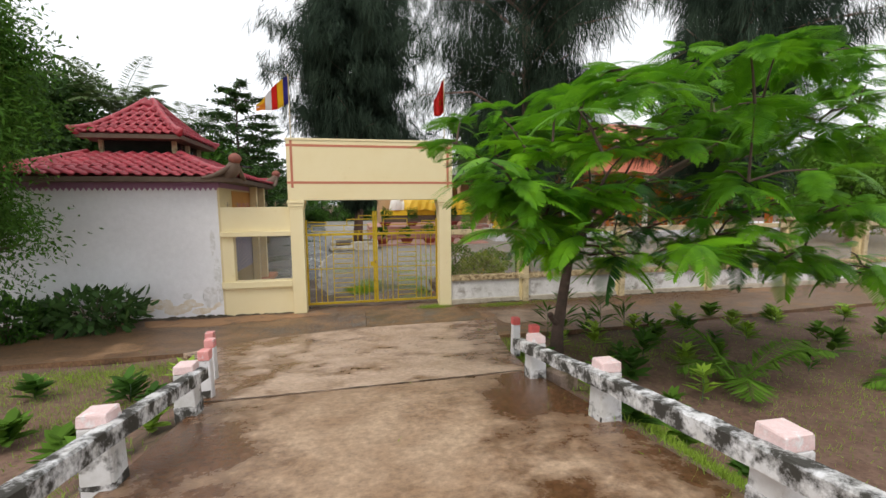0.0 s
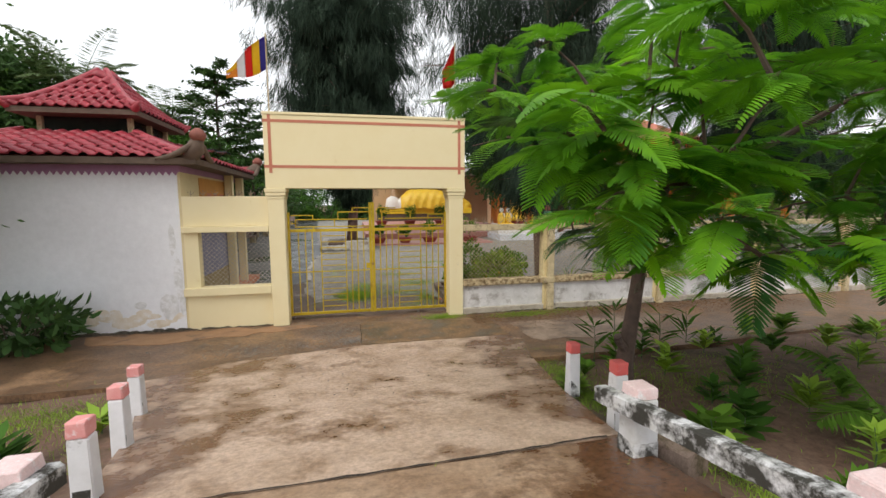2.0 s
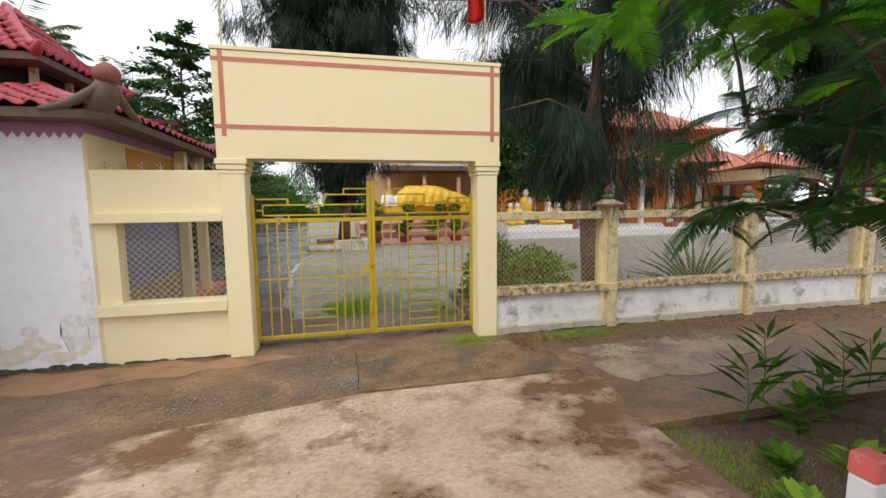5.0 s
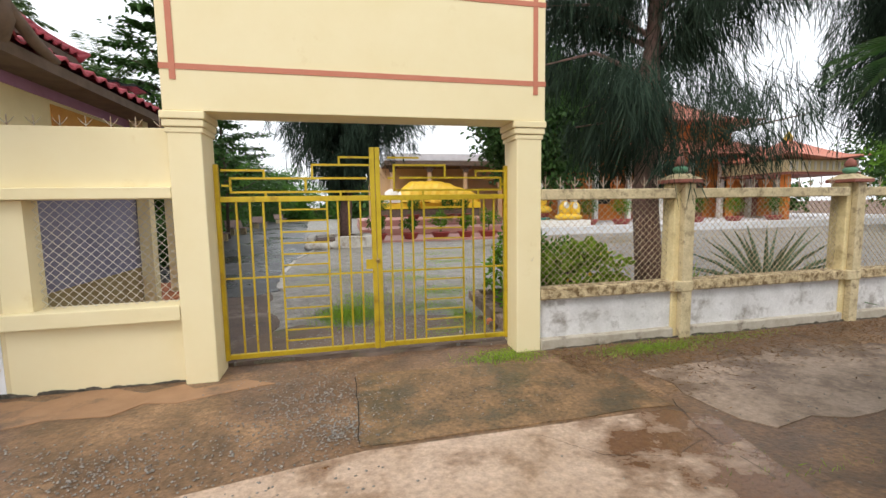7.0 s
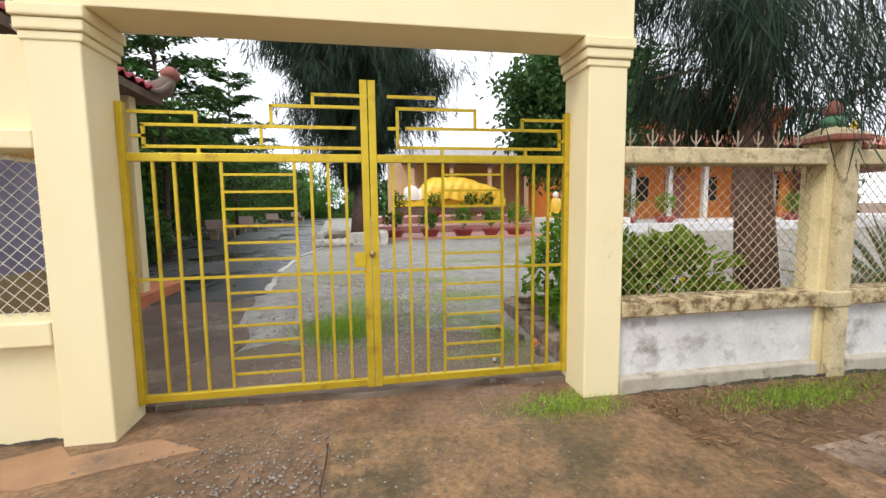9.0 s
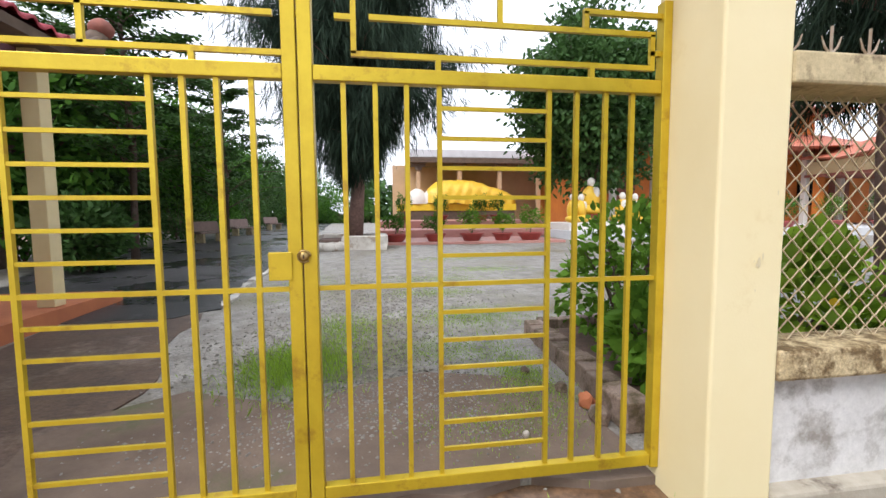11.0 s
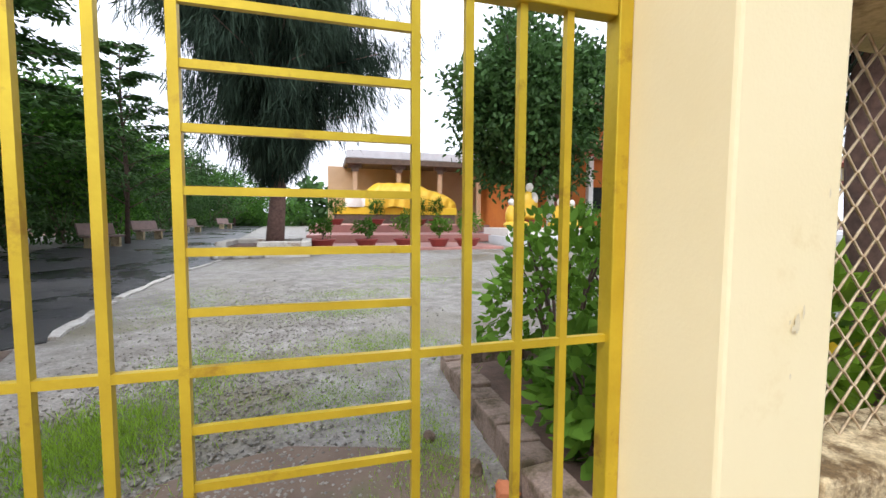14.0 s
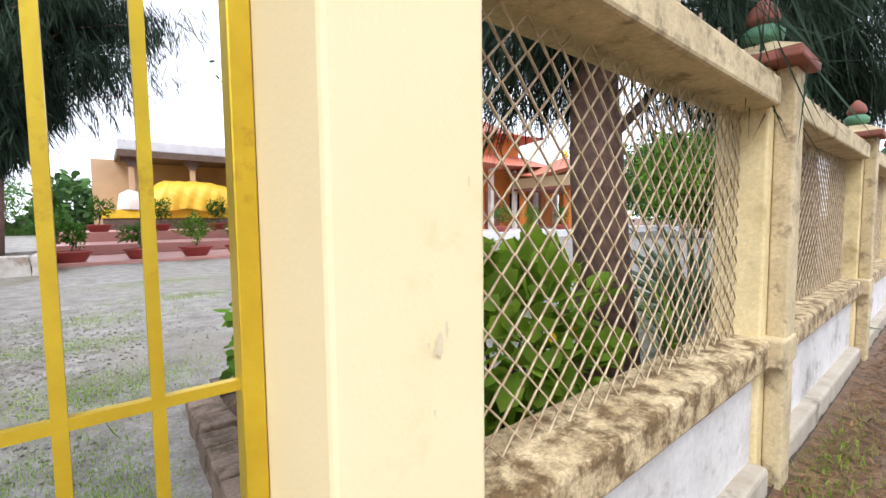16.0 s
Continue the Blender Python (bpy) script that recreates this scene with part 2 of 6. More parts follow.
M_BENCH = mat("pink_bench", (0.27, 0.19, 0.165), (0.2, 0.14, 0.12), 0.7, 5, 0.1)
# Lit to shaded tones of one leaf: the crown's light is in the colour.
M_FERN1 = mat("fern_leaf_lit", (0.24, 0.52, 0.016), (0.16, 0.42, 0.014), 0.5, 1.2, 0.0, per_object=0.3, island=0.3, trans=0.45)
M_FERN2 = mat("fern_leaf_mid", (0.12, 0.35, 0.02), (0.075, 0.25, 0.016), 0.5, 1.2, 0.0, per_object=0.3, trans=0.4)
M_FERN3 = mat("fern_leaf_shaded", (0.045, 0.165, 0.028), (0.028, 0.11, 0.02), 0.5, 1.2, 0.0, per_object=0.3, trans=0.25)
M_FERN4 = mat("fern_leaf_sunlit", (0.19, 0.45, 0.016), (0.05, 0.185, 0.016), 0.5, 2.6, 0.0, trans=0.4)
M_KERB = mat("old_kerb_brick", (0.27, 0.2, 0.16), (0.18, 0.125, 0.095), 0.9, 6, 0.5, (0.1, 0.075, 0.04), 6, 0.5, per_object=0.25, grain=0.3)
M_SAND = mat("orange_sand", (0.38, 0.22, 0.12), (0.3, 0.17, 0.09), 0.95, 3, 0.4, (0.14, 0.1, 0.07), 1.2, 0.3, fine=30)
M_SLAB2 = mat("mossy_slab", (0.25, 0.148, 0.072), (0.125, 0.078, 0.04), 0.6, 2.6, 0.5, (0.085, 0.062, 0.032), 1.3, 0.52, wet=0.4, fine=40, grain=0.6)
M_LANE = mat("lane_concrete", (0.38, 0.28, 0.21), (0.26, 0.185, 0.13), 0.65, 1.8, 0.3, (0.13, 0.08, 0.05), 0.9, 0.58, wet=0.4, fine=40, grain=0.35)
M_CRACK = mat("crack_dirt", (0.05, 0.035, 0.025), (0.03, 0.025, 0.02), 0.95, 9, 0.2)
M_SCUFF = mat("grey_scuff", (0.62, 0.54, 0.36), (0.74, 0.64, 0.42), 0.9, 40, 0.05)
M_DAMP = mat("damp_grey", (0.62, 0.61, 0.59), (0.8, 0.79, 0.79), 0.9, 9, 0.1, (0.85, 0.845, 0.86), 7, 0.55)
M_RUST = mat("damp_ochre", (0.7, 0.6, 0.45), (0.82, 0.76, 0.68), 0.9, 6, 0.1, (0.86, 0.85, 0.86), 5, 0.45)
M_MOULD = mat("black_mould", (0.04, 0.036, 0.028), (0.16, 0.135, 0.1), 0.95, 16, 0.2)
M_YARD = mat("yard_earth", (0.2, 0.145, 0.11), (0.14, 0.1, 0.075), 0.9, 4, 0.6, (0.12, 0.12, 0.06), 1.4, 0.35, fine=30)
M_PEBBLE = mat("grey_pebble", (0.3, 0.28, 0.25), (0.2, 0.18, 0.16), 0.8, 30, 0.1, island=0.3)
M_PEBBLE2 = mat("pale_cement_edge", (0.55, 0.53, 0.5), (0.4, 0.37, 0.33), 0.8, 9, 0.4, (0.2, 0.17, 0.13), 5, 0.4)
M_FADED = mat("faded_red_paint", (0.74, 0.34, 0.32), (0.68, 0.24, 0.23), 0.8, 9, 0.2, (0.76, 0.7, 0.7), 11, 0.38)
M_PINKCAP = mat("flaking_pink_cap", (0.78, 0.62, 0.61), (0.72, 0.48, 0.46), 0.85, 9, 0.25, (0.78, 0.76, 0.76), 9, 0.4, grain=0.12)
M_MUD = mat("wet_brown_earth", (0.13, 0.085, 0.06), (0.075, 0.05, 0.037), 0.6, 2.5, 0.6, (0.2, 0.15, 0.115), 1.2, 0.4, wet=0.4, grain=0.4, fine=30)
M_BRASS = mat("old_brass", (0.42, 0.3, 0.12), (0.3, 0.2, 0.08), 0.35, 20, 0.05, metal=0.9)


# ---- mesh helpers ----
def part(name, bm, material, parent=None, label="", smooth=False):
    me = bpy.data.meshes.new(name)
    bm.to_mesh(me)
    bm.free()
    for one in (material if isinstance(material, (list, tuple)) else [material]):
        me.materials.append(one)
    if smooth:
        me.polygons.foreach_set("use_smooth", [True] * len(me.polygons))
    ob = new(name, me)
    ob.parent = parent
    if label:
        ob["label"] = label
    return ob


def thing(name, label, category, group="", kind="", at=(0, 0, 0), turn=0):
    ob = new(name)
    ob.empty_display_size = 0.2
    ob.matrix_basis = pose(*at, 0, 0, turn)
    return tagged(ob, label, category, group, kind)


def np_mesh(name, verts, faces, material, parent=None, label="", smooth=False):
    me = bpy.data.meshes.new(name)
    verts, faces = np.asarray(verts, np.float32).reshape(-1, 3), np.asarray(faces, np.int32)
    k = faces.shape[1]
    me.vertices.add(len(verts))
    me.vertices.foreach_set("co", verts.ravel())
    me.loops.add(faces.size)
    me.loops.foreach_set("vertex_index", faces.ravel())
    me.polygons.add(len(faces))
    me.polygons.foreach_set("loop_start", np.arange(len(faces), dtype=np.int32) * k)
    me.polygons.foreach_set("loop_total", np.full(len(faces), k, np.int32))
    me.update(calc_edges=True)
    me.materials.append(material)
    if smooth:
        me.polygons.foreach_set("use_smooth", [True] * len(me.polygons))
    ob = new(name, me)
    ob.parent = parent
    if label:
        ob["label"] = label
    return ob


def box(bm, x0, x1, y0, y1, z0, z1, bevel=0.0):
    r = bmesh.ops.create_cube(bm, size=1, matrix=Matrix.Translation(((x0 + x1) / 2, (y0 + y1) / 2, (z0 + z1) / 2))
                              @ Matrix.Diagonal((x1 - x0, y1 - y0, z1 - z0, 1)))
    if bevel:
        es = list({e for v in r["verts"] for e in v.link_edges})
        bmesh.ops.bevel(bm, geom=es, offset=bevel, segments=2, affect="EDGES", profile=0.5)
    return bm


def boxes(*args, bevel=0.0):
    bm = bmesh.new()
    for a in args:
        box(bm, *a, bevel=bevel)
    return bm


def tube(bm, pts, radii, sides=8, cap=True):
    """A tapered tube through the points."""
    rings = []
    pts = [Vector(p) for p in pts]
    for i, p in enumerate(pts):
        d = (pts[min(i + 1, len(pts) - 1)] - pts[max(i - 1, 0)]).normalized()
        q = d.to_track_quat("Z", "Y")
        r = radii[i] if isinstance(radii, (list, tuple)) else radii
        rings.append([bm.verts.new(p + q @ Vector((r * math.cos(2 * math.pi * k / sides), r * math.sin(2 * math.pi * k / sides), 0))) for k in range(sides)])
    for a, b in zip(rings, rings[1:]):
        for k in range(sides):
            bm.faces.new((a[k], a[(k + 1) % sides], b[(k + 1) % sides], b[k]))
    if cap:
        bm.faces.new(rings[0][::-1])
        bm.faces.new(rings[-1])
    return bm


def lathe(bm, profile, sides=20, at=(0, 0, 0)):
    """Turn a profile of (radius, height) about z."""
    rings = [[bm.verts.new((at[0] + r * math.cos(2 * math.pi * k / sides), at[1] + r * math.sin(2 * math.pi * k / sides), at[2] + z)) for k in range(sides)]
             for r, z in profile]
    for a, b in zip(rings, rings[1:]):
        for k in range(sides):
            bm.faces.new((a[k], a[(k + 1) % sides], b[(k + 1) % sides], b[k]))
    bm.faces.new(rings[0][::-1])
    bm.faces.new(rings[-1])
    return bm


RAMP_Y = [-60, -8, -2, 0, 2, 3.9, 6, 7.8, 9, 10.2, 11.7, 14, 5000]
RAMP_Z = [1.75, 1.75, 1.62, 1.43, 1.185, 0.905, 0.55, 0.22, 0.06, 0.0, -0.03, 0.05, 0.05]


def ramp(y):
    return np.interp(y, RAMP_Y, RAMP_Z)


def yard(y):
    return float(np.interp(y, [11.7, 13.5, 26, 40, 60], [0.0, 0.06, 0.32, 0.5, 0.6]))


def soft(a, b, v):
    t = np.clip((v - a) / (b - a), 0, 1)
    return t * t * (3 - 2 * t)


def land(x, y):
    """Height of the bare ground."""
    x, y = np.asarray(x, float), np.asarray(y, float)
    side = np.where(x > 0, x - 2.1, -1.6 - x)
    drop = soft(0, 1.6, side)
    bank = np.minimum(ramp(y), 0.32)
    z = ramp(y) - 0.1 + (bank - ramp(y)) * drop
    bumps = 0.05 * np.sin(x * 1.7 + 1.3 * np.sin(y * 1.1)) * np.sin(y * 1.9 + x * 0.6) * soft(0.3, 1.5, side) * soft(9.5, 8.0, y)
    return z + bumps - 0.02 * soft(8.5, 9.5, y)


# ---- ground ----
gx = np.concatenate([[-3000, -900, -300, -120, -60, -36, -24], np.arange(-16, 26.01, 0.4), [32, 45, 70, 120, 300, 900, 3000]])
gy = np.concatenate([[-3000, -900, -300, -100, -50, -25, -14], np.arange(-8, 13.2, 0.35), [14, 16, 20, 26, 34, 45, 60, 90, 150, 300, 900, 3000]])
X, Y = np.meshgrid(gx, gy)
Z = land(X, Y)
nx, ny = len(gx), len(gy)
idx = np.arange(nx * ny).reshape(ny, nx)
quads = np.stack([idx[:-1, :-1], idx[:-1, 1:], idx[1:, 1:], idx[1:, :-1]], -1).reshape(-1, 4)
ground = np_mesh("ground", np.stack([X, Y, Z], -1), quads, M_DIRT, smooth=True)
tagged(ground, "bare brown earth with sparse weeds", "ground", kind="structure")


def sheet(name, outline, material, label, z_of, thick=0.12, step=0.5):
    """A slab with an outline in plan, following a height, with a skirt."""
    bm = bmesh.new()
    f = bm.faces.new([bm.verts.new((x, y, 0)) for x, y in outline])
    xs, ys = [p[0] for p in outline], [p[1] for p in outline]
    for axis, lo, hi in ((0, min(xs), max(xs)), (1, min(ys), max(ys))):
        v = lo + step
        while v < hi:
            no = (1, 0, 0) if axis == 0 else (0, 1, 0)
            co = (v, 0, 0) if axis == 0 else (0, v, 0)
            bmesh.ops.bisect_plane(bm, geom=bm.verts[:] + bm.edges[:] + bm.faces[:], plane_co=co, plane_no=no)
            v += step
    for v in bm.verts:
        v.co.z = float(z_of(v.co.x, v.co.y))
    bmesh.ops.recalc_face_normals(bm, faces=bm.faces)
    if sum(f.normal.z for f in bm.faces) < 0:
        bmesh.ops.reverse_faces(bm, faces=bm.faces)
    rim = [e for e in bm.edges if e.is_boundary]
    ex = bmesh.ops.extrude_edge_only(bm, edges=rim)
    for v in ex["geom"]:
        if isinstance(v, bmesh.types.BMVert):
            v.co.z -= thick
    return tagged(part(name, bm, material), label, "pavement", kind="structure")


slab = sheet("pavement_ramp", [(-1.62, -8), (2.08, -8), (2.1, 4.86), (-1.65, 4.72)], M_SLAB, "wet brown-stained concrete bridge ramp slab", lambda x, y: ramp(y) + 0.004)
apron = sheet("pavement_apron", [(-1.68, 4.74), (2.1, 4.88), (2.3, 6.2), (2.85, 8.4), (3.2, 9.5), (2.9, 9.75), (0.2, 9.75), (-2.0, 9.3), (-3.2, 8.4), (-2.4, 7.2), (-2.0, 6.2)],
              M_APRON, "pale worn concrete apron with brown stains", lambda x, y: ramp(y) + 0.012)
road = sheet("road", [(-30, 8.6), (-3, 8.5), (2.7, 8.1), (6.0, 8.1), (12, 8.8), (30, 9.3), (30, 12.15), (-30, 12.15)], M_ROAD, "muddy brown concrete lane along the wall", lambda x, y: ramp(y) - 0.012, 0.1)
def wobbly(pts, amp, n):
    """Break up the sides of an outline so that it looks worn."""
    rnd, out = random.Random(n), []
    for (x0, y0), (x1, y1) in zip(pts, pts[1:] + pts[:1]):
        k = max(1, int(math.hypot(x1 - x0, y1 - y0) / 0.3))
        for i in range(k):
            f = i / k
            out.append((x0 + (x1 - x0) * f + rnd.uniform(-amp, amp), y0 + (y1 - y0) * f + rnd.uniform(-amp, amp)))
    return out
panel = sheet("pavement_panel", wobbly([(0.15, 9.85), (3.05, 9.85), (3.1, 11.15), (1.8, 11.35), (0.15, 11.5)], 0.02, 1), M_SLAB2, "mossy brown concrete panel before the gate", lambda x, y: ramp(y) - 0.004, 0.08)
lane = sheet("pavement_lane", wobbly([(3.3, 9.35), (4.6, 9.2), (6.4, 10.0), (7.6, 10.5), (6.0, 10.9), (3.4, 10.6)], 0.1, 2), M_LANE, "cracked pale brown concrete panel of the lane", lambda x, y: ramp(y) - 0.004, 0.08)
sand = sheet("ground_sand", wobbly([(-5.2, 11.7), (-1.2, 11.7), (-0.8, 11.35), (-1.6, 11.1), (-2.6, 11.2), (-3.6, 10.85), (-5.0, 10.9)], 0.16, 3), M_SAND, "orange sand washed against the wall", lambda x, y: ramp(y) - 0.005, 0.05)
def crack(pts, w, n):
    rnd = random.Random(n)
    bm = bmesh.new()
    prev = None
    for (x0, y0), (x1, y1) in zip(pts, pts[1:]):
        k = max(2, int(math.hypot(x1 - x0, y1 - y0) / 0.12))
        for i in range(k):
            f = i / k
            x, y = x0 + (x1 - x0) * f + rnd.uniform(-0.012, 0.012), y0 + (y1 - y0) * f + rnd.uniform(-0.012, 0.012)
            ww = w * rnd.uniform(0.4, 1.1)
            z = float(ramp(y)) + 0.019
            dx, dy = y1 - y0, x0 - x1
            q = math.hypot(dx, dy)
            cur = (bm.verts.new((x - dx / q * ww, y - dy / q * ww, z)), bm.verts.new((x + dx / q * ww, y + dy / q * ww, z)))
            if prev:
                bm.faces.new((prev[0], prev[1], cur[1], cur[0]))
            prev = cur
    return tagged(part("trim_crack", bm, M_CRACK), "dirt-filled crack in the concrete", "crack", kind="structure")
crack([(-1.66, 4.74), (0.2, 4.78), (2.1, 4.88)], 0.012, 1)
crack([(3.1, 9.9), (2.9, 9.4), (2.75, 8.5)], 0.006, 2)
crack([(1.6, 9.6), (1.9, 9.2), (2.4, 9.05), (2.9, 9.25)], 0.003, 3)
crack([(0.15, 9.85), (0.16, 10.7), (0.15, 11.45)], 0.006, 6)
crack([(-0.8, 7.2), (-0.2, 7.0), (0.6, 7.1)], 0.002, 4)
court = sheet("pavement_courtyard", [(-12, 12.15), (40, 12.15), (40, 60), (-12, 60)], M_COURT, "grey gravel and cement courtyard with grassy patches", lambda x, y: yard(y), 0.1, 3.0)
dirt_in = sheet("ground_gate", wobbly([(-1.3, 12.1), (2.25, 12.1), (2.3, 13.2), (1.2, 13.6), (0.2, 13.2), (-0.6, 13.6), (-1.3, 13.0)], 0.07, 5), M_YARD, "trodden brown earth inside the gate", lambda x, y: yard(y) + 0.008, 0.05)
asph = sheet("pavement_asphalt", wobbly([(-4.6, 15.7), (-1.85, 15.95), (-1.42, 16.4), (-1.66, 18.7), (-1.62, 21.4), (-1.15, 24.2), (-1.9, 27.5), (-4.3, 60), (-9.5, 60), (-7.5, 30), (-7.3, 22)], 0.09, 6), M_ASPH, "dark wet asphalt path", lambda x, y: yard(y) + 0.012, 0.1, 3.0)
mud = sheet("ground_mud", wobbly([(-3.0, 12.2), (-1.25, 12.2), (-1.0, 13.6), (-1.35, 14.9), (-1.45, 16.2), (-2.0, 16.1), (-3.0, 15.9)], 0.08, 7), M_MUD, "wet brown earth beside the porch", lambda x, y: yard(y) + 0.006, 0.05)
for k, (a, b, c, d) in enumerate(((-1.38, 16.45, -1.6, 18.4), (-1.6, 18.7, -1.58, 21.0), (-1.55, 21.5, -1.2, 23.8))):
    sheet("trim_edge", wobbly([(a - 0.04, b), (a + 0.07, b), (c + 0.07, d), (c - 0.04, d)], 0.035, 20 + k), M_PEBBLE2, "broken pale cement edge of the asphalt", lambda x, y: yard(y) + 0.03, 0.05)

# ---- gate portal ----
portal = thing("gate_portal", "cream-yellow gate portal with a blank panel in terracotta lines", "gateway", at=(0.45, 11.9, -0.05))
PX, PY, PZ = 0.45, 11.9, -0.05
def local(ob, at):
    ob.location = (-at[0], -at[1], -at[2])
    return ob
for x0, x1 in ((-1.71, -1.372), (2.26, 2.60)):
    pil = local(part("pillar", boxes((x0, x1, 11.71, 12.14, -0.15, 2.78), bevel=0.012), M_YEL, portal), (PX, PY, PZ))
    part("capital", boxes((x0 - 0.02, x1 + 0.02, 11.70, 12.16, 2.74, 2.80), (x0 - 0.035, x1 + 0.035, 11.685, 12.175, 2.803, 2.88),
                          (x0 - 0.05, x1 + 0.05, 11.67, 12.19, 2.883, 2.965), bevel=0.012), M_YEL, pil)
local(part("sign_panel", boxes((-1.73, 2.64, 11.70, 12.16, 2.968, 4.50), (-1.745, 2.655, 11.685, 12.175, 4.503, 4.56), bevel=0.008), M_YEL, portal), (PX, PY, PZ))
for z in (3.395, 4.345):
    local(part("painted_band", boxes((-1.733, 2.643, 11.694, 11.70, z, z + 0.06)), M_BAND, portal, "terracotta painted line"), (PX, PY, PZ))
for x in (-1.635, 2.475):
    local(part("painted_band", boxes((x, x + 0.06, 11.691, 11.70, 3.29, 4.50)), M_BAND, portal, "terracotta painted line"), (PX, PY, PZ))

# paint smears and scuffs on the pillar by the gate
def smear(name, label, axis, at, size, n, material):
    """A thin uneven patch of paint or dirt on a wall; axis is the wall's normal."""
    rnd = random.Random(n)
    bm = bmesh.new()
    k = 26
    vs = []
    for i in range(k):
        a = 2 * math.pi * i / k
        r = rnd.uniform(0.8, 1.0)
        u, v = size[0] * r * math.cos(a), size[1] * r * math.sin(a)
        vs.append(bm.verts.new((at[0], at[1] + u, at[2] + v) if axis == "x" else (at[0] + u, at[1], at[2] + v)))
    bm.faces.new(vs)
    bmesh.ops.triangulate(bm, faces=bm.faces[:])
    return tagged(part(name, bm, material), label, "stain", kind="structure")
for n, (x, z, a, b) in enumerate(((2.475, 1.195, 0.009, 0.026), (2.463, 1.183, 0.006, 0.009), (2.492, 1.222, 0.004, 0.018), (2.46, 1.07, 0.004, 0.008), (2.448, 1.2, 0.003, 0.006), (2.55, 1.5, 0.003, 0.012))):
    smear("trim_scuff", "grey scuff on the pillar", "y", (x, 11.7065 - 0.0006 * n, z), (a, b), 10 + n, M_SCUFF)
for n, (x, z, a, b, m) in enumerate(((-3.62, 1.9, 0.07, 0.35, 0), (-3.55, 1.1, 0.1, 0.5, 0), (-3.75, 0.5, 0.2, 0.3, 0), (-3.5, 0.55, 0.06, 0.3, 0), (-4.3, 0.55, 0.13, 0.09, 0))):
    smear("trim_stain", "damp stain on the whitewashed wall", "y", (x, 11.797 - 0.001 * n, z), (a, b), 30 + n, (M_DAMP, M_RUST)[m])
rnd_m = random.Random(77)
for n in range(36):
    smear("trim_mould", "black mould along the wall foot", "y", (-3.45 - 0.11 * n, 11.789 - 0.0005 * n, rnd_m.uniform(-0.05, 0.0)), (rnd_m.uniform(0.08, 0.2), rnd_m.uniform(0.02, 0.07)), 50 + n, M_MOULD)
for n in range(26):
    smear("trim_damp", "ochre damp mark low on the wall", "y", (-3.6 - 0.13 * n, 11.7955 - 0.0002 * n, rnd_m.uniform(0.12, 0.4)), (rnd_m.uniform(0.1, 0.25), rnd_m.uniform(0.05, 0.15)), 90 + n, M_RUST)

for n in range(15):
    smear("trim_mould", "dark grime along the foot of the cream wall", "y", (-3.35 + 0.115 * n, 11.797 - 0.0005 * (n % 4), rnd_m.uniform(-0.05, -0.02)), (rnd_m.uniform(0.06, 0.14), rnd_m.uniform(0.015, 0.04)), 150 + n, M_MOULD)
for n in range(60):
    smear("trim_mould", "dark grime along the foot of the fence plinth", "y", (2.72 + 0.17 * n, 11.687 - 0.0005 * (n % 4), rnd_m.uniform(-0.05, -0.02)), (rnd_m.uniform(0.06, 0.2), rnd_m.uniform(0.012, 0.04)), 170 + n, M_MOULD)

# ---- gate leaves ----
def bar(bm, a, b, w=0.02, d=0.02, y=12.06):
    (xa, za), (xb, zb) = a, b
    if abs(za - zb) < 1e-6:
        box(bm, min(xa, xb) - w / 2, max(xa, xb) + w / 2, y - d / 2, y + d / 2, za - w / 2, za + w / 2)
    else:
        box(bm, xa - w / 2, xa + w / 2, y - d / 2, y + d / 2, min(za, zb), max(za, zb))
    return bm

RUNGS = [0.27 + 0.136 * k for k in range(13)]
KEY_L = [(35, 185, 425, 185), (35, 185, 35, 220), (35, 220, 443, 220), (443, 150, 443, 220), (265, 150, 443, 150), (265, 150, 265, 185), (245, 185, 245, 220),
         (14, 165, 128, 165), (128, 165, 128, 185), (345, 130, 462, 130), (345, 130, 345, 150), (130, 220, 130, 240), (347, 220, 347, 240), (443, 185, 462, 185), (14, 203, 35, 203)]
KEY_R = [(495, 130, 590, 130), (512, 150, 677, 150), (512, 150, 512, 218), (512, 218, 868, 218), (868, 184, 868, 218), (532, 184, 868, 184), (677, 150, 677, 184),
         (782, 165, 884, 165), (782, 165, 782, 184), (495, 185, 512, 185), (605, 218, 605, 240), (790, 218, 790, 240), (868, 203, 884, 203)]
